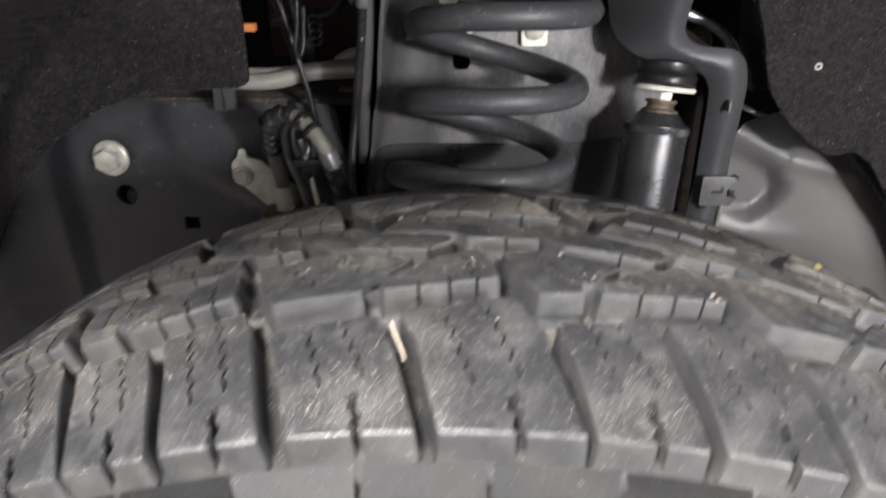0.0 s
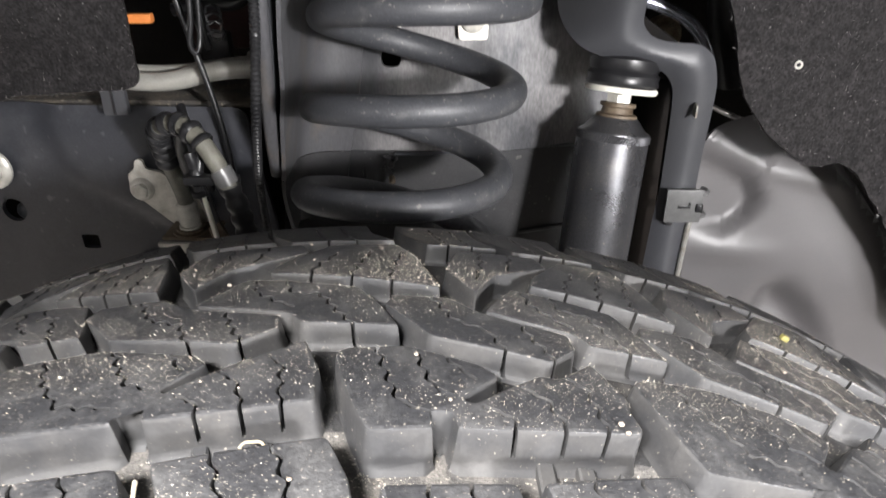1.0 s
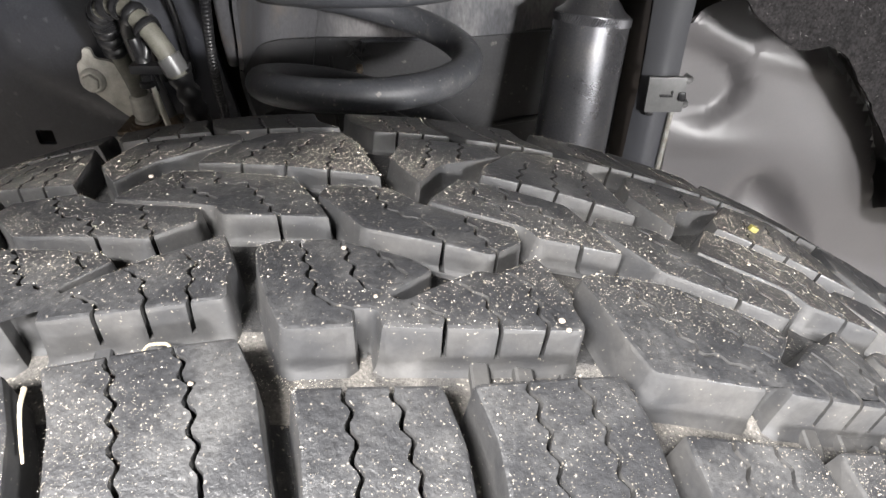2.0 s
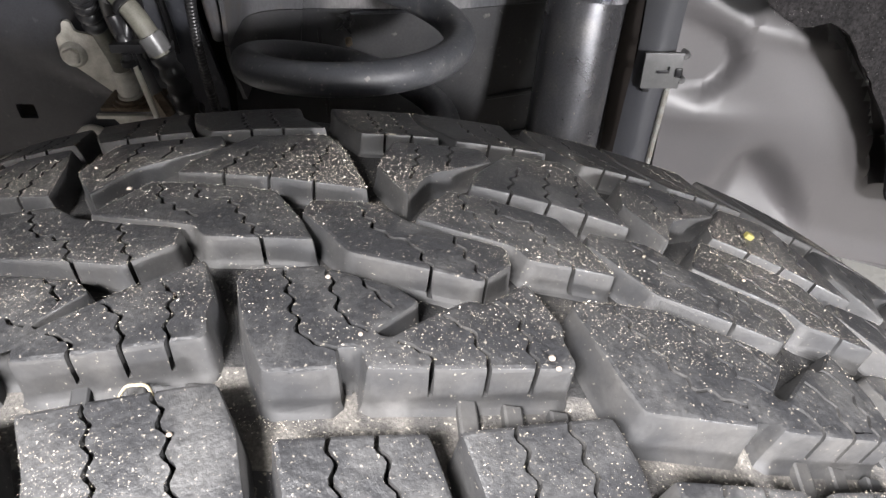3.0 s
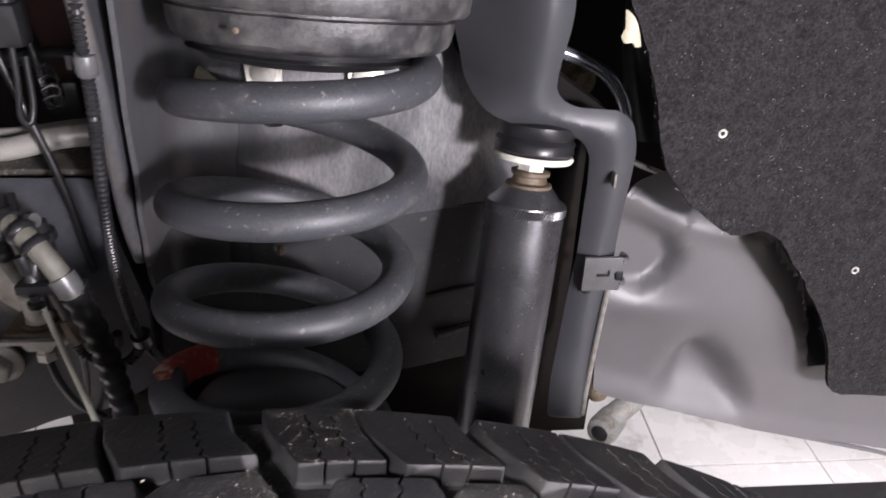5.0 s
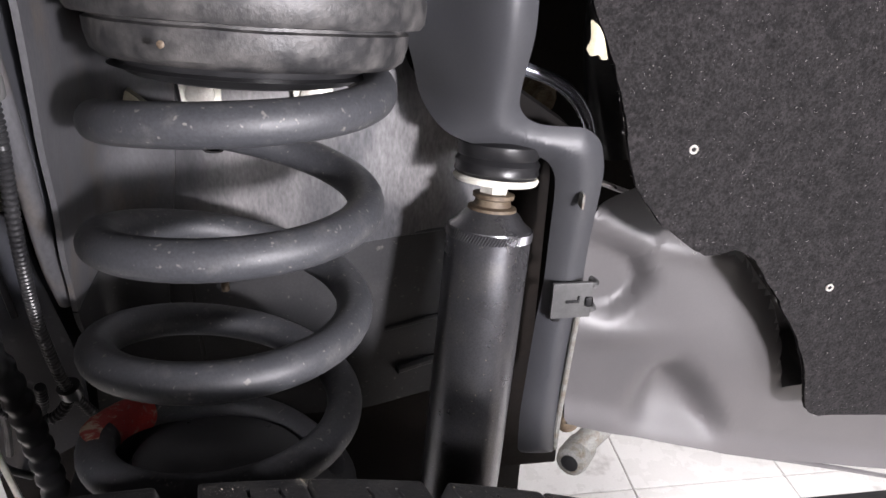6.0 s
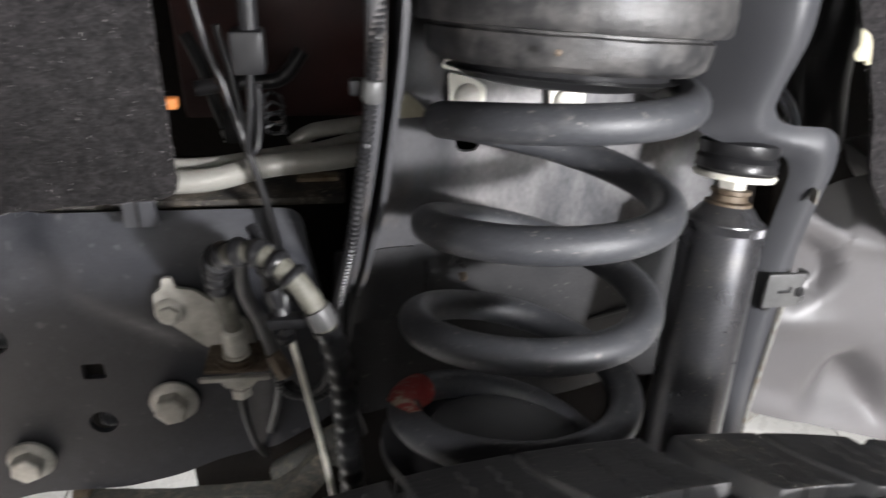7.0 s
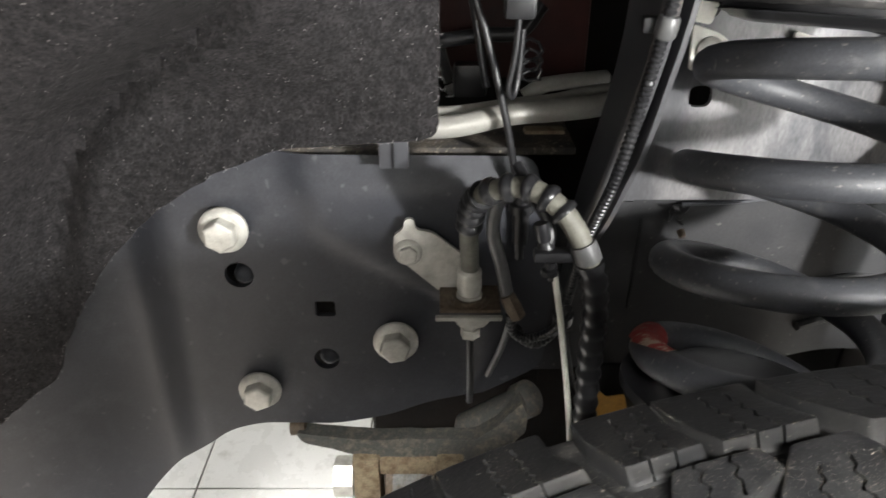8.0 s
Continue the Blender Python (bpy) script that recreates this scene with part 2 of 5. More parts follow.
def mesh_of(name, bm, mat, smooth=True):
    me = bpy.data.meshes.new(name)
    bmesh.ops.recalc_face_normals(bm, faces=bm.faces)
    bm.to_mesh(me)
    bm.free()
    me.materials.append(mat)
    if smooth:
        me.shade_smooth()
        me.set_sharp_from_angle(angle=radians(38))
    return me


def part(name, bm, mat, parent, label="", smooth=True):
    ob = new(name, mesh_of(name, bm, mat, smooth))
    if parent:
        ob.parent = parent
        ob.matrix_parent_inverse = Matrix.Translation(parent.location).inverted() if parent.type == "EMPTY" else Matrix()
    if label:
        ob["label"] = label
    return ob


def lone(name, bm, mat, label, category, group="", kind="", smooth=True):
    return tagged(part(name, bm, mat, None, "", smooth), label, category, group, kind)


def spline(pts, n=10):
    """Points along a smooth curve through pts."""
    p = [Vector(q) for q in pts]
    p = [p[0] * 2 - p[1]] + p + [p[-1] * 2 - p[-2]]
    out = []
    for i in range(1, len(p) - 2):
        for k in range(n):
            t = k / n
            a, b, c, d = p[i - 1], p[i], p[i + 1], p[i + 2]
            out.append(0.5 * (2 * b + (c - a) * t + (2 * a - 5 * b + 4 * c - d) * t * t + (3 * b - a - 3 * c + d) * t ** 3))
    return out + [p[-2]]


def tube(pts, radius, sides=12, caps=True, bm=None):
    """A swept round bar; radius is a number or a function of the index."""
    bm = bm or bmesh.new()
    pts = [Vector(p) for p in pts]
    rad = radius if callable(radius) else (lambda i: radius)
    rings, up = [], Vector((0.31, 0.47, 0.83)).normalized()
    for i, p in enumerate(pts):
        d = (pts[min(i + 1, len(pts) - 1)] - pts[max(i - 1, 0)]).normalized()
        s = d.cross(up)
        s = s.normalized() if s.length > 1e-4 else d.orthogonal().normalized()
        up = s.cross(d).normalized()
        rings.append([bm.verts.new(p + rad(i) * (math.cos(a) * s + math.sin(a) * up)) for a in (2 * math.pi * k / sides for k in range(sides))])
    for r0, r1 in zip(rings, rings[1:]):
        for k in range(sides):
            bm.faces.new((r0[k], r0[(k + 1) % sides], r1[(k + 1) % sides], r1[k]))
    if caps:
        bm.faces.new(rings[0])
        bm.faces.new(rings[-1])
    return bm


def lathe(profile, origin, axis, sides=40, bm=None, caps=True, rough=0.0):
    """Turn a profile of (distance along the axis, radius) round an axis."""
    bm = bm or bmesh.new()
    o, a = Vector(origin), Vector(axis).normalized()
    s = a.orthogonal().normalized()
    u = a.cross(s)
    rings = []
    for h, r in profile:
        ring = []
        for k in range(sides):
            t = 2 * math.pi * k / sides
            p = o + a * h + r * (math.cos(t) * s + math.sin(t) * u)
            if rough:
                p += rough * (noise.noise(p * 90) * a + noise.noise(p * 60 + a) * (p - o - a * h).normalized())
            ring.append(bm.verts.new(p))
        rings.append(ring)
    for r0, r1 in zip(rings, rings[1:]):
        for k in range(sides):
            bm.faces.new((r0[k], r0[(k + 1) % sides], r1[(k + 1) % sides], r1[k]))
    if caps:
        bm.faces.new(rings[0])
        bm.faces.new(rings[-1])
    return bm


def box(lo, hi, bevel=0.0, bm=None, turn=None):
    own = bmesh.new()
    c = [(a + b) / 2 for a, b in zip(lo, hi)]
    bmesh.ops.create_cube(own, size=1, matrix=Matrix.LocRotScale(Vector(c), turn, [abs(b - a) for a, b in zip(lo, hi)]))
    if bevel:
        bmesh.ops.bevel(own, geom=own.edges[:], offset=bevel, segments=2, affect="EDGES", profile=0.6)
    if bm is None:
        return own
    me = bpy.data.meshes.new("tmp")
    own.to_mesh(me)
    own.free()
    bm.from_mesh(me)
    bpy.data.meshes.remove(me)
    return bm


def rounded(outline, r=0.004, n=3):
    """The outline with every corner rounded."""
    out = []
    for i, p in enumerate(outline):
        p = Vector(p)
        a, b = Vector(outline[i - 1]) - p, Vector(outline[(i + 1) % len(outline)]) - p
        k = min(r, a.length * 0.45, b.length * 0.45)
        q0, q1 = p + a.normalized() * k, p + b.normalized() * k
        for j in range(n + 1):
            t = j / n
            out.append(tuple((1 - t) ** 2 * q0 + 2 * t * (1 - t) * p + t * t * q1))
    return out


def circle(cx, cz, r, n=20):
    return [(cx + r * math.cos(2 * math.pi * k / n), cz + r * math.sin(2 * math.pi * k / n)) for k in range(n)]


def sheet(outline, holes, place, step, thick, rim=0.0):
    """A pressed sheet: a flat outline with holes, cut into a grid, bent by place(u, v) and given a thickness."""
    bm = bmesh.new()
    for loop in (outline, *holes):
        vs = [bm.verts.new((u, v, 0)) for u, v in loop]
        for k in range(len(vs)):
            bm.edges.new((vs[k - 1], vs[k]))
    bmesh.ops.triangle_fill(bm, edges=bm.edges[:], use_beauty=True)
    us, vs = [p[0] for p in outline], [p[1] for p in outline]
    for lo, hi, no in ((min(us), max(us), (1, 0, 0)), (min(vs), max(vs), (0, 1, 0))):
        k = math.floor(lo / step) + 1
        while k * step < hi:
            co = Vector(no) * (k * step)
            bmesh.ops.bisect_plane(bm, geom=bm.verts[:] + bm.edges[:] + bm.faces[:], plane_co=co, plane_no=no)
            k += 1
    for v in bm.verts:
        v.co = place(v.co.x, v.co.y)
    bmesh.ops.recalc_face_normals(bm, faces=bm.faces)
    if thick:
        bmesh.ops.solidify(bm, geom=bm.faces[:], thickness=thick)
    return bm


def ease(a, b, x):
    t = min(1, max(0, (x - a) / (b - a)))
    return t * t * (3 - 2 * t)


def edge_distance(outline, u, v):
    best = 1e9
    for i, (bx, by) in enumerate(outline):
        ax_, ay_ = outline[i - 1]
        dx, dy = bx - ax_, by - ay_
        t = max(0, min(1, ((u - ax_) * dx + (v - ay_) * dy) / (dx * dx + dy * dy + 1e-12)))
        best = min(best, math.hypot(u - ax_ - t * dx, v - ay_ - t * dy))
    return best


def inside(outline, u, v):
    hit = False
    for i, (bx, by) in enumerate(outline):
        ax_, ay_ = outline[i - 1]
        if (ay_ > v) != (by > v) and u < (bx - ax_) * (v - ay_) / (by - ay_) + ax_:
            hit = not hit
    return hit


# ---- the workshop ----
FLOOR = -0.026


def slab(name, lo, hi, mat, label, category):
    return lone(name, box(lo, hi), mat, label, category, kind="structure", smooth=False)


floor = slab("floor", (-5, -4, FLOOR - 0.1), (5, 6, FLOOR - 0.004), GROUT, "grey grout bed under pale workshop floor tiles", "floor")
slab("wall_north", (-5, 6, FLOOR), (5, 6.1, 3.3), PLASTER, "plain off-white plastered workshop wall", "wall")
slab("wall_south", (-5, -4.1, FLOOR), (5, -4, 3.3), PLASTER, "plain off-white plastered workshop wall", "wall")
slab("wall_east", (5, -4, FLOOR), (5.1, 6, 3.3), PLASTER, "plain off-white plastered workshop wall", "wall")
slab("wall_west", (-5.1, -4, FLOOR), (-5, 6, 3.3), PLASTER, "plain off-white plastered workshop wall", "wall")
slab("ceiling", (-5, -4, 3.2), (5, 6, 3.3), PLASTER, "plain white workshop ceiling", "ceiling")
lone("floor_channel", box((-0.1, 0.62, FLOOR - 0.004), (2.6, 0.685, FLOOR + 0.006), 0.002), BLACK, "black steel drain channel let into the tiled floor", "channel", kind="structure")


# ---- chassis rail ----
def rail_depth(x, z):
    y = 0.252
    y += 0.020 * ease(-0.385, -0.435, x) - 0.045 * ease(-0.425, -0.56, x)
    # a pressed step runs slantwise down across the plate
    line = -0.300 + 0.012 * ease(0.79, 0.75, z) + 0.115 * ease(0.755, 0.66, z)
    y += 0.004 - 0.006 * ease(line - 0.012, line + 0.012, x)
    # the upper edge rolls inwards
    y += 0.012 * ease(0.768, 0.806, z)
    return Vector((x, y, z))


RAIL = rounded([(-0.60, 0.80), (-0.135, 0.797), (-0.118, 0.70), (-0.122, 0.63), (-0.177, 0.597), (-0.208, 0.590), (-0.240, 0.576), (-0.282, 0.567),
                (-0.345, 0.568), (-0.372, 0.560), (-0.396, 0.540), (-0.448, 0.486), (-0.50, 0.42), (-0.60, 0.42)], 0.012, 4)
rail = thing("frame_rail", "dark grey painted steel chassis rail with bolt heads and punched holes", "frame rail")
part("side_plate", sheet(RAIL, [circle(-0.345, 0.707, 0.0105), circle(-0.287, 0.632, 0.0098),
                                rounded([(-0.2925, 0.6715), (-0.2775, 0.6715), (-0.2775, 0.6845), (-0.2925, 0.6845)], 0.002)],
                         rail_depth, 0.006, 0.005), PAINT, rail)
part("top_flange", box((-0.60, 0.274, 0.792), (-0.106, 0.345, 0.798), 0.002), DIRT, rail, "dusty top flange of the rail")
# near-black plate that gives the punched holes their shade
part("inner_web", box((-0.60, 0.325, 0.552), (-0.112, 0.331, 0.797), 0.001), SHADE, rail)
for px, pz in ((-0.345, 0.705), (-0.287, 0.630)):
    part("stud", lathe([(0, 0.0078), (0.012, 0.0078), (0.0145, 0.0065), (0.016, 0.004)], (px, 0.282, pz - 0.005), (0, -1, 0), 20), PAINT, rail, "stud end seen inside the round hole")


def flange_bolt(x, z, size, tilt, parent, y=0.250):
    b = part("bolt", lathe([(0, size), (0.0025, size), (0.0042, size * 0.90), (0.0052, size * 0.80)], (x, y, z), (0, -1, 0), 32), ZINC, parent, "zinc-plated flange of a hexagon bolt")
    bm = bmesh.new()
    r = size * 0.70
    ring = [[bm.verts.new((x + k * math.cos(radians(60 * i + tilt)), y - h, z + k * math.sin(radians(60 * i + tilt)))) for i in range(6)]
            for h, k in ((0.003, r), (size * 0.78, r), (size * 0.86, r * 0.86))]
    for r0, r1 in zip(ring, ring[1:]):
        for i in range(6):
            bm.faces.new((r0[i], r0[(i + 1) % 6], r1[(i + 1) % 6], r1[i]))
    bm.faces.new(ring[2])
    bmesh.ops.bevel(bm, geom=[e for e in bm.edges if e.calc_length() > size * 0.3], offset=0.0006, segments=1, affect="EDGES")
    part("hex_head", bm, ZINC, b, smooth=False)
    return b


flange_bolt(-0.349, 0.747, 0.0172, 30, rail, 0.2505)
flange_bolt(-0.340, 0.607, 0.0165, 22, rail, 0.2505)
flange_bolt(-0.233, 0.653, 0.0170, 12, rail, 0.2505)

# ---- spring tower: back wall, side gusset and upper seat ----
tower = thing("spring_tower", "bare and painted pressed-steel spring tower behind the coil", "spring tower")


def wall_depth(x, z):
    y = 0.292 + 0.02 * ease(0.05, 0.14, x)
    y += 0.05 * ease(0.92, 1.0, z) - 0.008 * ease(-0.07, -0.10, x)
    return Vector((x, y, z))


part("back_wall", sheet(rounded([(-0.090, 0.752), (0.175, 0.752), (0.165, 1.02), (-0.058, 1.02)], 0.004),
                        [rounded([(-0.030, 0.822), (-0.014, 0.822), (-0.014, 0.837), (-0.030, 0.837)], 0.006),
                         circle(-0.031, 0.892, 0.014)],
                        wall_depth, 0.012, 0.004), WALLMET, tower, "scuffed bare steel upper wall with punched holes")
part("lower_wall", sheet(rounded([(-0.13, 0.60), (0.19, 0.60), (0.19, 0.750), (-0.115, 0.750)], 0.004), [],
                         lambda u, v: wall_depth(u, v) + Vector((0, 0.004, 0)), 0.012, 0.004), LOWPAINT, tower, "dark painted lower wall, shade put into its colour")
part("weld_seam", tube(spline([(-0.022, 0.287, 0.749), (0.02, 0.288, 0.7505), (0.06, 0.294, 0.752), (0.13, 0.308, 0.752)], 8), 0.0016, 8), PAINT, tower)


def gusset_place(u, v):
    return Vector((-0.098 + 0.022 * ease(0.72, 0.90, v) - 0.012, u, v))


part("gusset", sheet(rounded([(0.150, 1.02), (0.238, 1.02), (0.262, 0.755), (0.228, 0.752), (0.205, 0.80), (0.172, 0.90)], 0.012), [], gusset_place, 0.02, 0.004), TOWER, tower, "dark painted side gusset")
part("gusset_lip", tube(spline([(-0.087, 0.152, 1.02), (-0.088, 0.171, 0.90), (-0.100, 0.203, 0.80), (-0.106, 0.226, 0.756)], 8), 0.005, 14), FLANGE, tower, "rounded grey edge of the gusset")

# the gusset turns into the back wall with one wide soft fold
BEND = spline([(-0.0700, 0.164, 1.02), (-0.0770, 0.171, 0.905), (-0.0860, 0.187, 0.830), (-0.0950, 0.205, 0.780), (-0.1040, 0.229, 0.735), (-0.1080, 0.258, 0.690)], 8)


def fold_place(u, v):
    """u runs from the free edge (0) over the bend to the wall (1), v down the edge."""
    i = min(int(v * (len(BEND) - 1)), len(BEND) - 2)
    e = BEND[i].lerp(BEND[i + 1], v * (len(BEND) - 1) - i)
    corner, end = Vector((e.x - 0.002, 0.290, e.z)), Vector((e.x + 0.042, 0.2885, e.z))
    back = Vector((0, 0.05 * ease(0.92, 1.0, e.z), 0))
    if u < 0.4:
        p = e.lerp(corner, 0.62 * u / 0.4)
    else:
        w, a = (u - 0.4) / 0.6, e.lerp(corner, 0.62)
        p = a.lerp(corner, w).lerp(corner.lerp(end, w), w)
    return p + back * ease(0.3, 1.0, u) + Vector((0.0016 * noise.noise(p * 26), 0, 0))


part("gusset_fold", sheet([(0.0, 0.0), (1.0, 0.0), (1.0, 0.722), (0.0, 0.722)], [], fold_place, 0.03, 0.003), FLANGE, tower, "soft grey fold of the gusset with rusty stains")
part("gusset_foot", sheet([(0.0, 0.726), (1.0, 0.726), (1.0, 1.0), (0.0, 1.0)], [], fold_place, 0.03, 0.003), LOWPAINT, tower, "dark painted foot of the gusset, shade put into its colour")
for lx0, lx1, lz, lr in ((0.085, 0.185, 0.672, 0.0028), (0.095, 0.170, 0.632, 0.0040)):
    part("ledge_bead", tube(spline([(lx0, 0.300, lz), ((lx0 + lx1) / 2, 0.312, lz + 0.0015), (lx1, 0.316, lz)], 8), lr, 8), LOWPAINT, tower, "dark ledge bead on the lower wall")
part("wall_seam", box((-0.0505, 0.2915, 0.655), (-0.0475, 0.2960, 0.735), 0.0005), BLACK, tower, "dark upright seam in the lower wall")
AX = Vector((0.1402, 0.2158, 1.0)).normalized()
SPR = Vector((-0.0107, 0.1523, 0.7199))


def spring_axis(z):
    return SPR + AX * ((z - SPR.z) / AX.z)


seat = spring_axis(0.915)
part("spring_seat", lathe([(-0.004, 0.02), (-0.004, 0.0705), (-0.001, 0.0745), (0.006, 0.0765), (0.0120, 0.0770), (0.0130, 0.0745), (0.0143, 0.0745), (0.0150, 0.0825), (0.0176, 0.0845), (0.025, 0.0850), (0.037, 0.0842), (0.052, 0.081), (0.09, 0.079)],
                          seat + Vector((0.0005, 0.018, -0.010)), AX + Vector((-0.07, -0.05, 0)), 72, rough=0.00035), SEATM, tower, "worn cast upper spring seat with a stepped lip")
part("isolator", lathe([(-0.008, 0.030), (-0.008, 0.043), (-0.006, 0.053), (-0.0032, 0.0575), (-0.0022, 0.0625), (-0.0012, 0.0575), (0.000, 0.058), (0.014, 0.060)],
                       seat + Vector((-0.0035, 0.010, -0.0145)), AX + Vector((-0.06, -0.05, 0)), 48), BLACK, tower, "black rubber isolator under the seat")
part("drip", lathe([(-0.001, 0.0008), (0.0, 0.0016), (0.0004, 0.001)], (-0.0092, 0.1335, 0.9256), (0, -1, 0.2), 14), RUST, tower, "rusty drip on the seat")
for px, pz in ((-0.024, 0.861), (0.043, 0.857)):
    s = part("clip_plate", sheet(rounded([(px - 0.011, pz - 0.012), (px + 0.011, pz - 0.012), (px + 0.012, pz + 0.008), (px + 0.004, pz + 0.013), (px - 0.013, pz + 0.018)], 0.003), [], lambda u, v: Vector((u, 0.284, v)), 0.05, 0.003), WHITE, tower, "pale plated clip plate with a round boss")
    part("boss", lathe([(0, 0.0085), (0.003, 0.0085), (0.0045, 0.006)], (px, 0.2815, pz + 0.002), (0, -1, 0), 24), ZINC, s)
part("clip_plate", sheet(rounded([(-0.042, 0.882), (-0.026, 0.879), (-0.023, 0.893), (-0.035, 0.900)], 0.003), [], lambda u, v: Vector((u, 0.281, v)), 0.05, 0.002), WHITE, tower, "bright bent metal clip")
part("cream_stub", sheet(rounded([(-0.071, 0.851), (-0.050, 0.852), (-0.054, 0.858), (-0.065, 0.868)], 0.002), [], lambda u, v: Vector((u, 0.280, v)), 0.05, 0.006), CREAM, tower, "cream plastic stub")
wc = part("harness_clip", lathe([(0, 0.0055), (0.002, 0.0055), (0.003, 0.0032), (0.010, 0.0028), (0.011, 0.0015)], (-0.025, 0.288, 0.744), (0, -1, -0.2), 16), BLACK, tower, "black plastic clip with a brass stud")
for k in range(4):
    a = radians(35 + 80 * k)
    part("clip_leaf", tube([(-0.025, 0.284, 0.744), (-0.025 + 0.005 * math.cos(a), 0.281, 0.744 + 0.005 * math.sin(a)), (-0.025 + 0.009 * math.cos(a + 0.3), 0.278, 0.744 + 0.009 * math.sin(a + 0.3))], lambda i: (0.0022, 0.0018, 0.0008)[i], 8), BLACK, wc)
part("brass_stud", lathe([(0, 0.0028), (0.005, 0.0028), (0.006, 0.0020)], (-0.024, 0.276, 0.733), (0.2, -0.8, -0.6), 12), RUST, wc)

# ---- coil spring ----
spring = thing("coil_spring", "dark grey coated steel coil spring standing on the axle", "coil spring", at=tuple(SPR))
RM, RW, PITCH, TH0, TURNS = 0.0636, 0.0096, 0.0549, -3.80 - math.pi, 4.51
lean = Vector((0.1402, 0.2158, 1.0))
face = Vector((0.1314, 0.1747, 1.0)).normalized()
ex = (Vector((1, 0, 0)) - face * face.x).normalized()
ey = face.cross(ex)
pts = []
for k in range(int(TURNS * 48)):
    th = TH0 + 2 * math.pi * k / 48
    pts.append(SPR + lean * (PITCH * (th + math.pi / 2) / (2 * math.pi)) + RM * (math.cos(th) * ex + math.sin(th) * ey))
part("coil", tube(pts, lambda i: RW, 18), SPRING, spring)


def wrap(path, r, a0, a1):
    """A strip of paper laid part of the way round a wire."""
    bm, rows = bmesh.new(), []
    for i, p in enumerate(path):
        d = (path[min(i + 1, len(path) - 1)] - path[max(i - 1, 0)]).normalized()
        side = d.cross(face).normalized()
        up = side.cross(d)
        t = i / (len(path) - 1)
        b0, b1 = a0 + 50 * t, a1 - 20 * t
        rows.append([bm.verts.new(p + r * (math.cos(radians(b0 + (b1 - b0) * k / 12)) * side + math.sin(radians(b0 + (b1 - b0) * k / 12)) * up)) for k in range(13)])
    for r0, r1 in zip(rows, rows[1:]):
        for k in range(12):
            bm.faces.new((r0[k], r0[k + 1], r1[k + 1], r1[k]))
    bmesh.ops.solidify(bm, geom=bm.faces[:], thickness=0.0002)
    return bm


tag = part("paint_tag", wrap([Vector(p) for p in spline(pts[24:30], 3)], RW + 0.0012, -10, 215), RED, spring, "worn red paper tag round the wire")
part("tag_end", wrap([Vector(p) for p in spline(pts[28:33], 3)], RW + 0.0018, 20, 120), TAGPAPER, tag, "cream and red tail of the tag")

# ---- shock absorber ----
SH_TOP, SH_LOW = Vector((0.1497, 0.242, 0.786)), Vector((0.1318, 0.206, 0.615))
SHAX = (SH_TOP - SH_LOW).normalized()
shock = thing("shock_absorber", "satin black tubular shock absorber with a rusty top stem", "shock absorber", at=tuple(SH_LOW))
L = (SH_TOP - SH_LOW).length


def knurl(h0, h1, r, n):
    """A band of fine slanted ridges round the shock tube."""
    bm = bmesh.new()
    s = SHAX.orthogonal().normalized()
    u = SHAX.cross(s)
    rings = []
    for j in range(5):
        h, ring = h0 + (h1 - h0) * j / 4, []
        for k in range(2 * n):
            a = math.pi * (k + j * 0.7) / n
            ring.append(bm.verts.new(SH_LOW + SHAX * h + (r + (0.0007 if k % 2 else 0.0)) * (math.cos(a) * s + math.sin(a) * u)))
        rings.append(ring)
    for r0, r1 in zip(rings, rings[1:]):
        for k in range(2 * n):
            bm.faces.new((r0[k], r0[(k + 1) % (2 * n)], r1[(k + 1) % (2 * n)], r1[k]))
    return bm


part("tube", lathe([(-0.03, 0.0262), (0, 0.0270), (L - 0.006, 0.0270), (L - 0.003, 0.0272), (L + 0.0005, 0.0264), (L + 0.003, 0.0225), (L + 0.009, 0.0178), (L + 0.0115, 0.0150), (L + 0.013, 0.0140)], SH_LOW, SHAX, 48), SHOCK, shock)
part("crimp_band", knurl(L - 0.0060, L - 0.0005, 0.0272, 90), SHOCK, shock, "knurled crimp band")
part("stem_collar", lathe([(0.011, 0.0155), (0.013, 0.0155), (0.014, 0.012), (0.018, 0.0112), (0.019, 0.0132), (0.0215, 0.0132), (0.022, 0.0100)], SH_TOP, SHAX, 28), RUST, shock, "rusty collar on the shock stem")
bm = bmesh.new()
o = SH_TOP + SHAX * 0.021
s_, t_ = Vector((1, 0, 0)), Vector((0, 1, 0))
ring = [[bm.verts.new(o + SHAX * h + 0.0095 * (math.cos(radians(60 * i + 12)) * s_ + math.sin(radians(60 * i + 12)) * t_)) for i in range(6)] for h in (0, 0.0085)]
for i in range(6):
    bm.faces.new((ring[0][i], ring[0][(i + 1) % 6], ring[1][(i + 1) % 6], ring[1][i]))
bm.faces.new(ring[0])
bm.faces.new(ring[1])
part("stem_nut", bm, ZINC, shock, "bright zinc stem nut", smooth=False)
part("washer", lathe([(0.0295, 0.010), (0.0295, 0.0258), (0.0318, 0.0272), (0.0335, 0.0258), (0.0335, 0.01)], SH_TOP, SHAX, 44), WHITE, shock, "white dished washer")
part("bushing", lathe([(0.0335, 0.010), (0.0335, 0.0245), (0.036, 0.0266), (0.039, 0.0258), (0.042, 0.0266), (0.045, 0.0245), (0.047, 0.0256), (0.053, 0.0256), (0.056, 0.02)], SH_TOP, SHAX, 44), BLACK, shock, "black rubber bushing")

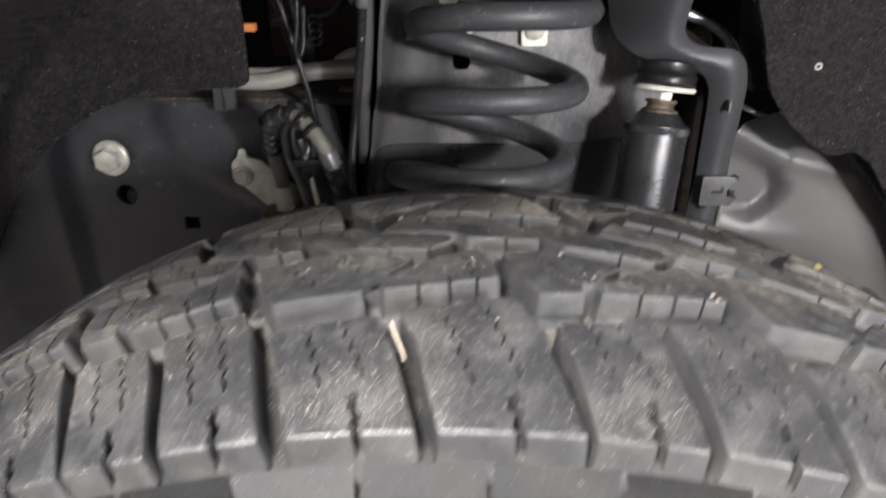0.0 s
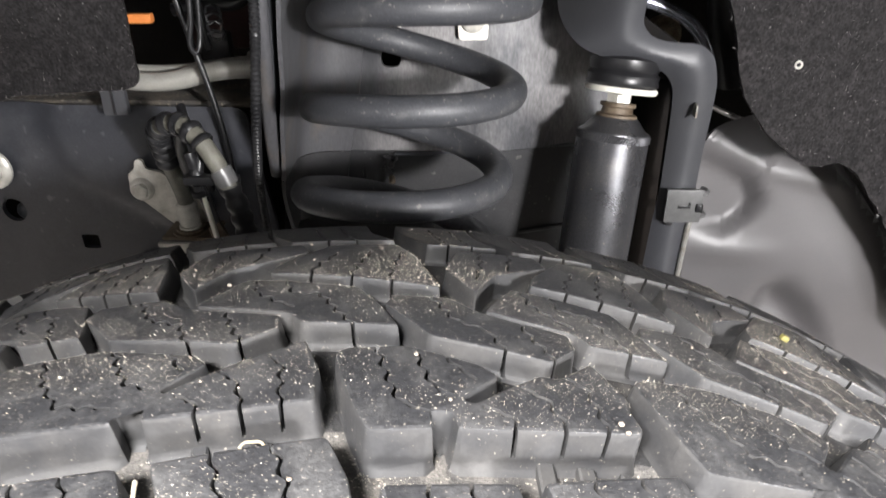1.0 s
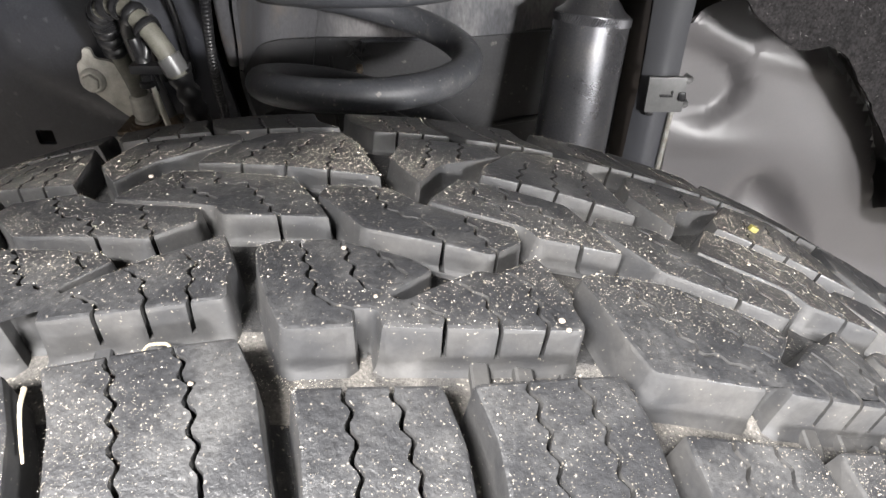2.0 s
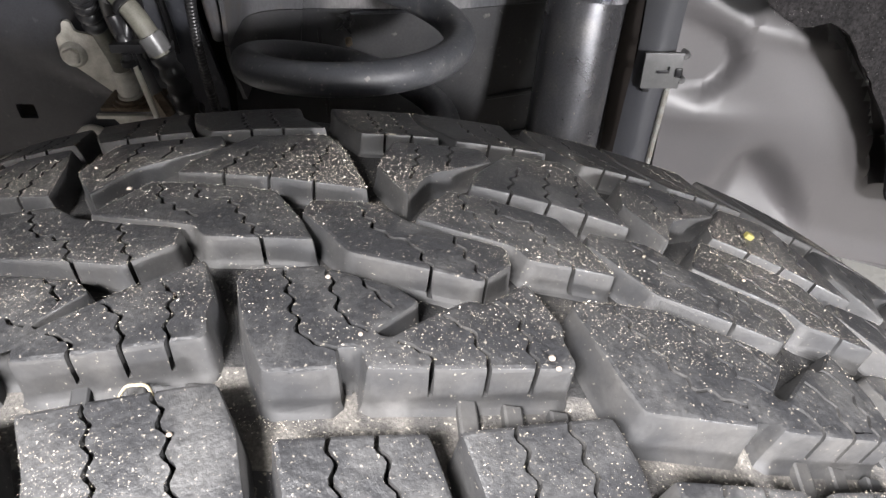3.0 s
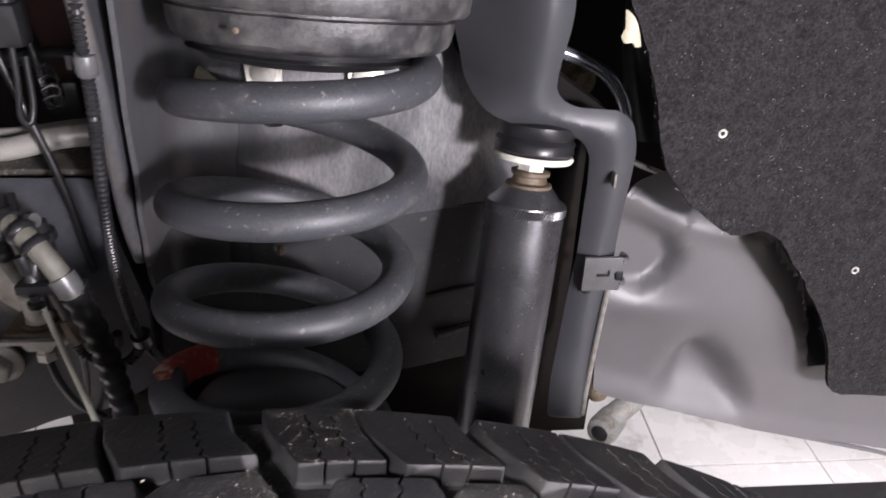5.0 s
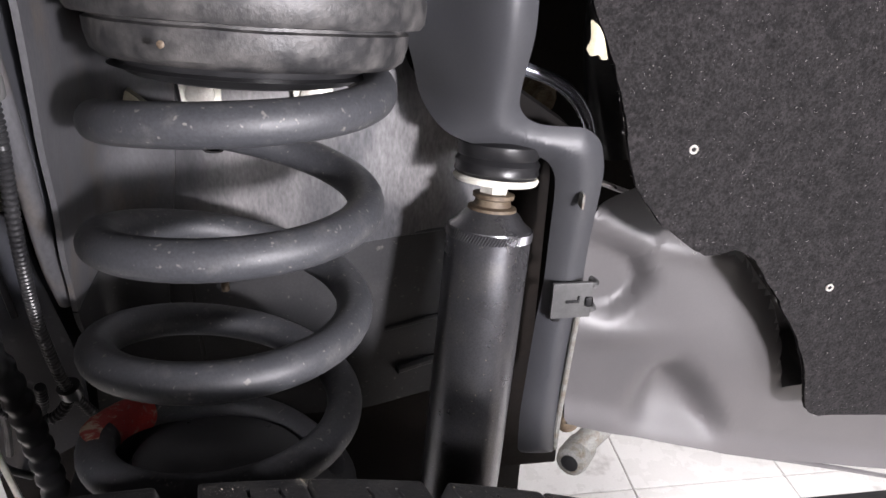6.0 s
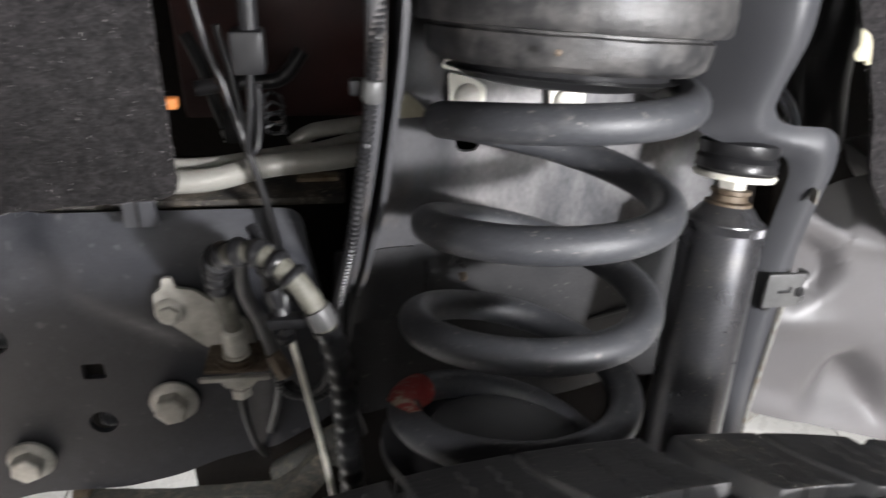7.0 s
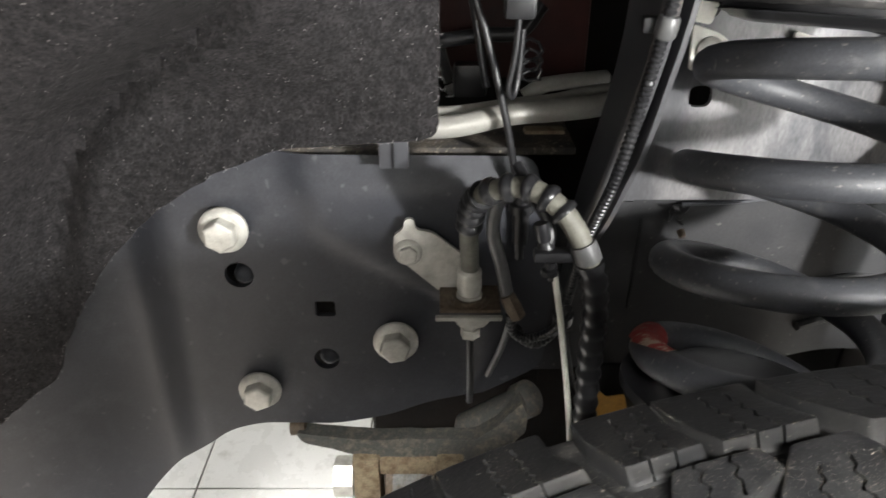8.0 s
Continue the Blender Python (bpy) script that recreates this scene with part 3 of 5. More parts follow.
# ---- shock bracket: a pressed S-shaped leg ----
LEG = rounded([(0.072, 1.02), (0.092, 0.920), (0.103, 0.883), (0.107, 0.862), (0.118, 0.850), (0.138, 0.843), (0.168, 0.838), (0.181, 0.833), (0.187, 0.823), (0.1885, 0.806), (0.191, 0.757), (0.190, 0.70), (0.191, 0.60), (0.195, 0.548),
               (0.2287, 0.544), (0.2245, 0.585), (0.2185, 0.704), (0.2185, 0.755), (0.2178, 0.800), (0.2176, 0.828), (0.213, 0.845), (0.203, 0.853), (0.176, 0.855), (0.166, 0.859), (0.160, 0.867), (0.160, 0.880), (0.163, 0.911), (0.158, 1.02)], 0.009, 7)


# the camera's place at five seconds
VIEW_EYE = Vector((0.0577, -0.196, 1.0065))


def lean(p, v):
    """Fit to the camera's view: along its rays, middle back and foot forward."""
    return VIEW_EYE + (p - VIEW_EYE) * (1 + 0.036 * ease(0.87, 0.79, v) - 0.45 * max(0.0, 0.74 - v))


def leg_place(u, v):
    d = edge_distance(LEG, u, v)
    y = 0.246 + 0.20 * max(0.0, 0.74 - v) - 0.012 * ease(0.745, 0.83, v) - 0.018 * ease(0.85, 0.93, v) - 0.009 * (1 - (1 - min(1, d / 0.018)) ** 2)
    y += 0.042 * ease(0.150, 0.098, u) * ease(0.838, 0.872, v)
    return lean(Vector((u, y, v)), v)


leg = thing("shock_bracket", "satin dark grey pressed-steel shock bracket with a curved leg", "bracket")
part("pressing", sheet(LEG, [], leg_place, 0.0026, 0.013), TOWER, leg).data.set_sharp_from_angle(angle=radians(75))
# near-black backing that puts shade behind the bracket
part("pressing_back", sheet(rounded([(0.092, 1.02), (0.100, 0.88), (0.120, 0.86), (0.19, 0.835), (0.204, 0.80), (0.204, 0.62), (0.214, 0.62), (0.218, 0.80), (0.21, 0.836), (0.16, 0.87), (0.15, 1.02)], 0.006), [], lambda u, v: Vector((u, 0.30, v)), 0.05, 0.02), SHADE, leg)
clip = part("spring_clip", box((0.1935, 0.2325, 0.718), (0.2215, 0.2355, 0.7455), 0.001), CLEARCOAT, leg, "grey spring-steel edge clip")
for hz in (0.7425, 0.7235):
    part("clip_hook", tube(spline([(0.2205, 0.234, hz), (0.2235, 0.2348, hz), (0.2245, 0.2385, hz), (0.2225, 0.243, hz)], 6), 0.0022, 8), CLEARCOAT, clip)
part("clip_tongue", box((0.203, 0.2314, 0.7305), (0.2125, 0.2327, 0.7325), 0.0004), BLACK, clip)
part("clip_tongue", box((0.2110, 0.2314, 0.7325), (0.2125, 0.2327, 0.7355), 0.0003), BLACK, clip)
part("clip_hole", box((0.2165, 0.2314, 0.7275), (0.2217, 0.2327, 0.7345), 0.0015), BLACK, clip, "dark notch in the clip")
part("clip_foot", box((0.1955, 0.2335, 0.7145), (0.201, 0.2365, 0.7185), 0.0012), BLACK, clip)
# the clip slides along the same view rays as the leg
for piece in (clip, *clip.children):
    piece.data.transform(Matrix.Translation(VIEW_EYE) @ Matrix.Scale(1.036, 4) @ Matrix.Translation(-VIEW_EYE))
part("edge_wire", tube(spline([lean(Vector(p), p[2]) for p in ((0.2190, 0.248, 0.716), (0.2192, 0.252, 0.69), (0.2212, 0.264, 0.63), (0.2240, 0.275, 0.585), (0.2265, 0.282, 0.552))], 8), 0.0022, 8), CAST, leg, "thin brownish line along the leg edge")
part("scuff_mark", box((0.2052, 0.2315, 0.800), (0.2067, 0.2395, 0.810), 0.0004), CAST, leg, "small rusty slot mark")

# ---- smooth grey side member ----
MEMBER = rounded([(0.234, 0.765), (0.234, 0.575), (0.246, 0.569), (0.385, 0.526), (0.537, 0.487), (0.85, 0.42), (0.85, 0.75), (0.40, 0.79), (0.30, 0.775), (0.25, 0.772)], 0.01)
RECESS = rounded([(0.190, 0.775), (0.238, 0.756), (0.264, 0.745), (0.288, 0.730), (0.300, 0.706), (0.290, 0.684), (0.266, 0.668), (0.240, 0.671), (0.190, 0.69)], 0.008)
ARCHLET = rounded([(0.268, 0.48), (0.277, 0.575), (0.297, 0.632), (0.324, 0.645), (0.357, 0.619), (0.386, 0.571), (0.412, 0.50)], 0.016, 5)
POCKET = rounded([(0.335, 0.765), (0.350, 0.730), (0.366, 0.718), (0.391, 0.688), (0.407, 0.648), (0.417, 0.604), (0.443, 0.600), (0.60, 0.565), (0.60, 0.78), (0.33, 0.80)], 0.006)


def dent(outline, x, z, soft):
    return ease(0, soft, edge_distance(outline, x, z)) if inside(outline, x, z) else 0.0


def member_place(x, z):
    low = 0.569 - 0.30 * (x - 0.246)
    ridge = 0.764 - 0.50 * (x - 0.238) if x < 0.294 else 0.736 - 0.22 * (x - 0.294)
    y = 0.298 - 0.016 * math.exp(-((x - 0.40) / 0.12) ** 2 - ((z - 0.62) / 0.09) ** 2)
    y += 0.014 * dent(RECESS, x, z, 0.016) * (0.45 + 0.55 * ease(0.23, 0.285, x))
    y -= 0.004 * math.exp(-((x - 0.266) / 0.035) ** 2 - ((z - 0.660) / 0.010) ** 2)
    y += 0.021 * dent(ARCHLET, x, z, 0.032) * ease(low - 0.012, low + 0.060, z)
    y += 0.070 * dent(POCKET, x, z, 0.010)
    y += 0.10 * max(0, z - ridge) - 0.002 * math.exp(-((z - ridge) / 0.006) ** 2) + 0.03 * ease(ridge, ridge + 0.05, z)
    return Vector((x, y - 0.006 * ease(low + 0.03, low, z), z))


member = thing("side_member", "smooth light grey painted pressed-steel side member", "side member")
part("pressing", sheet(MEMBER, [], member_place, 0.006, 0.003), PANEL, member)
flange = [member_place(x, 0.569 - 0.31 * (x - 0.246) + 0.0012) for x in (0.238, 0.25, 0.28, 0.31, 0.34, 0.37, 0.40, 0.46, 0.52, 0.60, 0.70)]
part("folded_edge", tube(flange, 0.0022, 8), PANEL, member, "folded lower edge of the pressing")
part("embossed_rib", tube(spline([(0.482, member_place(0.482, 0.534).y, 0.534), (0.494, member_place(0.494, 0.545).y, 0.545), (0.507, member_place(0.507, 0.554).y, 0.554)], 6), 0.0028, 10), PANEL, member, "short embossed rib")

# ---- felt arch liners ----
RLINE = [(0.175, 1.06), (0.190, 0.938), (0.1965, 0.921), (0.2132, 0.889), (0.2228, 0.854), (0.2350, 0.816), (0.2550, 0.791), (0.2846, 0.7683), (0.298, 0.764), (0.3119, 0.769), (0.3294, 0.7597), (0.3575, 0.7242),
         (0.385, 0.687), (0.4021, 0.6502), (0.4095, 0.628), (0.4127, 0.6147), (0.4258, 0.6038), (0.4715, 0.597), (0.60, 0.57), (1.0, 0.45), (1.0, 1.06)]


def ragged(outline, amp, step=0.008):
    out = []
    for i, b in enumerate(outline):
        a = Vector(outline[i - 1])
        b = Vector(b)
        n = max(1, int((b - a).length / step)) if (b - a).length < 0.3 else 1
        for k in range(n):
            p = a.lerp(b, k / n)
            out.append((p.x + random.uniform(-amp, amp), p.y + random.uniform(-amp, amp)))
    return out


def right_place(x, z):
    y = 0.226 + 0.11 * max(0, x - 0.25) + 0.005 * noise.noise(Vector((x * 9, z * 9, 0.3))) + 0.002 * noise.noise(Vector((x * 28, z * 28, 4.3)))
    y -= 0.5 * max(0, x - 0.55)
    return Vector((x, y, z))


rliner = thing("arch_liner", "dark grey felt wheel-arch liner with two small rivets", "arch liner", "arch liners")
part("felt", sheet(ragged(rounded(RLINE, 0.010), 0.0006), [], right_place, 0.012, 0.0035), FELT, rliner)
for px, pz in ((0.268, 0.841), (0.3990, 0.7285)):
    p = right_place(px, pz)
    rv = part("rivet", lathe([(-0.001, 0.0029), (0.0005, 0.0029), (0.0009, 0.0024), (0.0006, 0.0018), (0.0, 0.0016)], (p.x, p.y - 0.0040, p.z), (0, -1, 0), 18), ZINC, rliner, "small metal rivet")
    part("rivet_hole", lathe([(0.0, 0.0015), (0.0004, 0.0013)], (p.x, p.y - 0.0042, p.z), (0, -1, 0), 12), BLACK, rv)

LLINE = [(-0.197, 1.06), (-0.200, 0.903), (-0.201, 0.821), (-0.304, 0.813), (-0.341, 0.798), (-0.385, 0.771), (-0.427, 0.729), (-0.452, 0.690), (-0.469, 0.663), (-0.478, 0.638), (-0.505, 0.618), (-0.533, 0.595), (-0.58, 0.58), (-0.9, 0.5), (-0.9, 1.06)]


FOLD = [(0.55, -0.52), (0.60, -0.50), (0.732, -0.461), (0.765, -0.451), (0.804, -0.436), (0.829, -0.416), (0.85, -0.391), (0.875, -0.357), (0.904, -0.311), (1.2, 0.16)]


def left_place(x, z):
    fold = -0.50
    for (z0, x0), (z1, x1) in zip(FOLD, FOLD[1:]):
        if z0 <= z:
            fold = x0 + (x1 - x0) * (z - z0) / (z1 - z0)
    soft = ease(0.67, 0.76, z)
    y = 0.228 - 0.006 * ease(fold + 0.05, fold + 0.02, x) * soft - 0.048 * ease(fold - 0.004, fold - 0.040, x) * soft
    y += 0.018 * math.exp(-((x - fold) / 0.015) ** 2) * ease(-0.27, -0.33, x) * soft
    y -= 0.70 * max(0, z - 0.848) * ease(-0.205, -0.30, x)
    y += 0.004 * math.exp(-((z - 0.835) / 0.012) ** 2) * ease(-0.22, -0.28, x)
    y -= 0.9 * max(0, -0.50 - x) ** 1.3
    y += 0.006 * noise.noise(Vector((x * 8, z * 8, 1.7)))
    return Vector((x, y, z))


lliner = thing("arch_liner", "dark felt wheel-arch liner with frayed cut edge over the rail", "arch liner", "arch liners")
part("felt", sheet(ragged(rounded(LLINE, 0.010), 0.0008), [], left_place, 0.009, 0.0035), FELT, lliner)
tab = part("liner_tab", box((-0.239, 0.240, 0.796), (-0.220, 0.246, 0.822), 0.001), TOWER, lliner, "grey plastic clip tab below the liner")
part("tab_groove", box((-0.2305, 0.2385, 0.797), (-0.2290, 0.2402, 0.82)), BLACK, tab)

# ---- unseen outer wing and hood, added and sized to block lamp light ----
wing = thing("front_wing", "unseen dark front wing, its round arch sized to shade the bay", "wing")
arch = [(1.0 * math.sin(a), 0.41 + 0.775 * math.cos(a)) for a in (radians(-100 + 10 * k) for k in range(21))]
part("outer_skin", sheet(arch + [(1.5, 0.26), (1.5, 1.32), (-1.5, 1.32), (-1.5, 0.26)], [], lambda u, v: Vector((u, -0.40, v)), 0.5, 0.004), TOWER, wing)
part("bonnet", box((-1.5, -0.40, 1.315), (1.5, 1.1, 1.325)), TOWER, wing)
bm = bmesh.new()
rows = [[bm.verts.new((u, y, v)) for u, v in arch] for y in (-0.396, 0.22)]
for k in range(len(arch) - 1):
    bm.faces.new((rows[0][k], rows[0][k + 1], rows[1][k + 1], rows[1][k]))
part("arch_shell", bm, FELT, wing, "unseen felt-lined arch above the tyre")

# ---- near-black panels standing in for the shade behind the openings ----
bay = thing("engine_bay_wall", "near-black panels for the shaded engine bay behind the arch", "bulkhead", kind="structure")
part("panel", box((-0.95, 0.56, 0.63), (0.95, 0.57, 1.315)), SHADE, bay)
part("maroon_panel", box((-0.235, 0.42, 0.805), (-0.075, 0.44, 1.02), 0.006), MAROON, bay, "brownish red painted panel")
# blocks added to keep the gaps as dark as shade
part("cross_member", box((-0.27, 0.37, 0.30), (0.232, 0.47, 0.70), 0.02), SHADE, bay, "added near-black block for the shaded gap below the rail")
part("side_closing", box((0.165, 0.335, 0.48), (0.250, 0.341, 0.80), 0.002), SHADE, bay)
part("frame_inner", box((-0.60, 0.345, 0.60), (0.19, 0.352, 0.80), 0.002), SHADE, bay)

# ---- pipes, cables and hoses on the rail side ----
ac = thing("coolant_pipes", "pair of pale aluminium pipes behind the liner", "pipe")
part("pipe", tube(spline([(-0.36, 0.262, 0.832), (-0.26, 0.262, 0.821), (-0.199, 0.262, 0.8165), (-0.155, 0.263, 0.825), (-0.125, 0.268, 0.826), (-0.095, 0.278, 0.826), (-0.060, 0.306, 0.824)], 8), 0.0076, 16), PIPE, ac)
part("pipe", tube(spline([(-0.36, 0.280, 0.832), (-0.26, 0.280, 0.822), (-0.199, 0.280, 0.819), (-0.15, 0.280, 0.825), (-0.12, 0.287, 0.826), (-0.095, 0.302, 0.827), (-0.060, 0.325, 0.824)], 8), 0.0060, 16), PIPE, ac)
part("pipe_branch", tube(spline([(-0.140, 0.306, 0.824), (-0.128, 0.308, 0.831), (-0.118, 0.312, 0.832), (-0.098, 0.320, 0.832), (-0.078, 0.334, 0.830)], 6), 0.0056, 14), PIPE, ac, "short pipe branch with a silver union")

cable = lone("release_cable", tube(spline([(-0.200, 0.258, 1.02), (-0.181, 0.253, 0.910), (-0.1723, 0.250, 0.8806), (-0.1631, 0.246, 0.847), (-0.1562, 0.245, 0.819), (-0.1512, 0.244, 0.793), (-0.1475, 0.243, 0.765), (-0.146, 0.244, 0.735)], 10), 0.0024, 10), BLACK,
             "thin black cable hanging in front of the rail", "cable")

conn = thing("brake_sensor_lead", "black connector with a bare metal stalk", "connector")
part("socket", box((-0.163, 0.226, 0.892), (-0.145, 0.243, 0.916), 0.003), BLACK, conn)
part("socket_tube", tube([(-0.1525, 0.2345, 0.915), (-0.1515, 0.2345, 0.95), (-0.150, 0.236, 1.02)], 0.0052, 14), BLACK, conn)
part("stalk", tube(spline([(-0.154, 0.232, 0.895), (-0.156, 0.231, 0.870), (-0.159, 0.230, 0.852), (-0.156, 0.232, 0.846), (-0.153, 0.236, 0.856), (-0.151, 0.238, 0.885)], 8), 0.0019, 10), BLACK, conn, "dull grey bent metal stalk")
part("spiral_clip", tube([(-0.144 + 0.006 * math.cos(k * 0.9), 0.246 + 0.003 * math.sin(k * 1.7), 0.852 + 0.0011 * k * 0.8 + 0.005 * math.sin(k * 0.9)) for k in range(26)], 0.0011, 6), BLACK, conn)

wires = thing("bay_wires", "loose dark wires and stems inside the engine bay opening", "wiring")
part("wire", tube(spline([(-0.215, 0.37, 0.885), (-0.205, 0.365, 0.862), (-0.198, 0.36, 0.838), (-0.192, 0.357, 0.820)], 6), 0.0045, 10), BLACK, wires)
part("wire", tube(spline([(-0.181, 0.30, 0.905), (-0.176, 0.30, 0.878), (-0.171, 0.295, 0.850), (-0.168, 0.29, 0.835)], 6), 0.0026, 10), BLACK, wires, "dark stem")
part("wire", tube(spline([(-0.20, 0.31, 0.862), (-0.17, 0.31, 0.866), (-0.145, 0.31, 0.868), (-0.13, 0.315, 0.885)], 6), 0.0050, 10), BLACK, wires)
part("nut", lathe([(0, 0.0055), (0.007, 0.0055), (0.008, 0.004)], (-0.1915, 0.356, 0.8175), (0.3, -0.5, -0.8), 6), STEEL, wires, "pale nut on a stem")
part("plug", box((-0.232, 0.282, 0.8565), (-0.2075, 0.290, 0.8635), 0.001), ORANGE, wires, "small bright orange plug")
part("block", box((-0.139, 0.300, 0.786), (-0.110, 0.312, 0.801), 0.002), TANRUST, wires, "tan plastic block under the pipes")
part("sleeve", box((-0.19, 0.33, 0.815), (-0.165, 0.345, 0.84), 0.004), BLACK, wires)


def corrugated(pts, r, pitch, low=0.80):
    """A ribbed conduit along a curve."""
    path, out, acc = spline(pts, 150), [], 0.0
    fine = [path[0]]
    for a, b in zip(path, path[1:]):
        acc += (b - a).length
        if acc >= pitch / 4:
            fine.append(b)
            acc = 0.0
    return tube(fine, lambda i: r * (1.0, 1.0, low, low)[i % 4], 12)


loom = thing("wiring_loom", "ribbed black wiring conduit clipped to the tower gusset", "wiring loom")
LOOM = [(-0.080, 0.158, 1.02), (-0.0855, 0.162, 0.94), (-0.0895, 0.166, 0.9016), (-0.0925, 0.170, 0.875), (-0.1015, 0.178, 0.816), (-0.1112, 0.196, 0.764), (-0.1151, 0.212, 0.714), (-0.1150, 0.222, 0.690), (-0.108, 0.235, 0.655), (-0.100, 0.24, 0.62)]
part("conduit", corrugated(LOOM, 0.0036, 0.0026), BLACK, loom)
part("clamp", lathe([(-0.0055, 0.0048), (-0.004, 0.0056), (0.004, 0.0056), (0.0055, 0.0048)], (-0.0890, 0.166, 0.901), (-0.1, 0.12, -1), 20), CLEARCOAT, loom, "grey plastic clamp")
part("clamp_arm", box((-0.100, 0.168, 0.897), (-0.091, 0.176, 0.905), 0.002), BLACK, loom)
part("clamp", lathe([(-0.004, 0.0070), (0.004, 0.0070)], (-0.1150, 0.2205, 0.694), (0.05, 0.3, -1), 16), BLACK, loom, "black tie round the conduit")
part("branch", corrugated([(-0.115, 0.221, 0.692), (-0.122, 0.222, 0.679), (-0.132, 0.222, 0.671), (-0.142, 0.220, 0.677), (-0.148, 0.216, 0.688)], 0.0040, 0.0036), BLACK, loom)

# ---- brake hose bracket ----
bracket = thing("hose_bracket", "zinc-plated brake hose bracket bolted to the chassis rail", "bracket")
PLATE = rounded([(-0.231, 0.748), (-0.225, 0.752), (-0.2235, 0.760), (-0.2175, 0.760), (-0.2165, 0.752), (-0.205, 0.750), (-0.172, 0.722), (-0.170, 0.704), (-0.201, 0.704), (-0.232, 0.733)], 0.003, 3)
part("plate", sheet(PLATE, [], lambda u, v: Vector((u, 0.243, v)), 0.05, 0.003), ZINC, bracket)
flange_bolt(-0.2215, 0.7350, 0.0098, 20, bracket, 0.241)
part("shelf", box((-0.200, 0.211, 0.7035), (-0.159, 0.243, 0.7065), 0.001), RUST, bracket, "rust-stained shelf of the bracket")
part("shelf_lip", box((-0.203, 0.2075, 0.6992), (-0.158, 0.2115, 0.7025), 0.0012), ZINC, bracket, "pale lip of the retaining spring")
part("retaining_clip", sheet(rounded([(-0.190, 0.6995), (-0.166, 0.6995), (-0.171, 0.694), (-0.186, 0.694)], 0.0015), [], lambda u, v: Vector((u, 0.214, v)), 0.05, 0.006), ZINC, bracket, "zinc retaining clip below the shelf")
part("hose_collar", lathe([(0.0, 0.0140), (0.0015, 0.0140), (0.002, 0.0112), (0.004, 0.0112)], (-0.180, 0.223, 0.7065), (0, 0, 1), 28), RUST, bracket, "rusty round collar on the shelf")
part("lower_union", lathe([(0.004, 0.0056), (0.010, 0.0056), (0.0105, 0.0068), (0.017, 0.0068), (0.018, 0.005)], (-0.179, 0.217, 0.6985), (0, 0, -1), 6), ZINC, bracket, "zinc tube nut")
part("steel_line", tube(spline([(-0.179, 0.217, 0.680), (-0.1785, 0.221, 0.655), (-0.177, 0.236, 0.620), (-0.176, 0.262, 0.585)], 8), 0.0026, 10), BLACK, bracket, "black-coated steel brake line")
part("sensor_conduit", corrugated([(-0.153, 0.206, 0.706), (-0.151, 0.208, 0.692), (-0.143, 0.210, 0.684), (-0.132, 0.208, 0.687), (-0.123, 0.200, 0.700), (-0.118, 0.192, 0.72)], 0.0034, 0.0030), BLACK, bracket, "thin black ribbed conduit")
part("thin_line", tube(spline([(-0.152, 0.210, 0.700), (-0.157, 0.218, 0.670), (-0.165, 0.226, 0.640)], 6), 0.0024, 8), CLEARCOAT, bracket, "thin grey line")

hose = thing("brake_hose", "grey brake hose looped over the bracket with black ribbed sleeves", "brake hose")
HOSE = [(-0.180, 0.223, 0.703), (-0.180, 0.221, 0.735), (-0.1815, 0.211, 0.765), (-0.179, 0.197, 0.792), (-0.169, 0.179, 0.808), (-0.151, 0.168, 0.814), (-0.134, 0.157, 0.806), (-0.1215, 0.152, 0.787), (-0.113, 0.151, 0.762), (-0.110, 0.154, 0.73), (-0.109, 0.157, 0.69), (-0.107, 0.157, 0.64), (-0.103, 0.157, 0.58)]
hp = spline(HOSE, 16)
part("hose_line", tube(hp, 0.0061, 14), HOSEGREY, hose)
part("upper_fitting", lathe([(0, 0.0088), (0.006, 0.0088), (0.0065, 0.0072), (0.009, 0.0072), (0.0095, 0.0082), (0.015, 0.0084), (0.019, 0.0080), (0.024, 0.0082), (0.026, 0.0066)], (-0.180, 0.223, 0.7065), (0, -0.03, 1), 24), ZINC, hose, "crimped silver hose fitting")
part("rib_sleeve", tube(hp[34:57], lambda i: (0.0070, 0.0086, 0.0089, 0.0086, 0.0070)[i % 5], 16), BLACK, hose, "short black corrugated rubber sleeve")
for i0, i1 in ((60, 65), (69, 74), (78, 83), (87, 91), (95, 98)):
    seg = hp[i0:i1 + 1]
    part("rib_ring", tube(seg, lambda i: (0.0070, 0.0082, 0.0085, 0.0082, 0.0070)[min(i, 4)], 16), BLACK, hose, "black rubber ring")
part("lower_sleeve", corrugated([tuple(p) for p in hp[119::8]], 0.0078, 0.0112, 0.84), BLACK, hose, "black corrugated lower sleeve")
part("band", tube(hp[111:119], 0.0076, 16), CLEARCOAT, hose, "translucent grey band")
part("second_hose", tube(spline([(-0.154, 0.212, 0.712), (-0.160, 0.212, 0.740), (-0.167, 0.205, 0.770), (-0.163, 0.196, 0.797), (-0.147, 0.19, 0.803)], 10), 0.0044, 12), CLEARCOAT, hose, "thin grey rubber hose inside the loop")
part("plug", lathe([(0, 0.0048), (0.006, 0.0052), (0.0065, 0.0078), (0.012, 0.0078), (0.0125, 0.0052), (0.034, 0.0048), (0.035, 0.0030), (0.046, 0.0026)], (-0.151, 0.200, 0.797), (0.02, 0.05, -1), 16), BLACK, hose, "black plastic plug on a rod")
part("second_union", lathe([(-0.008, 0.0055), (0.0, 0.0062), (0.008, 0.0062), (0.010, 0.005)], (-0.152, 0.208, 0.712), (0.5, -0.2, -1), 6), RUST, hose, "rusty brass union")
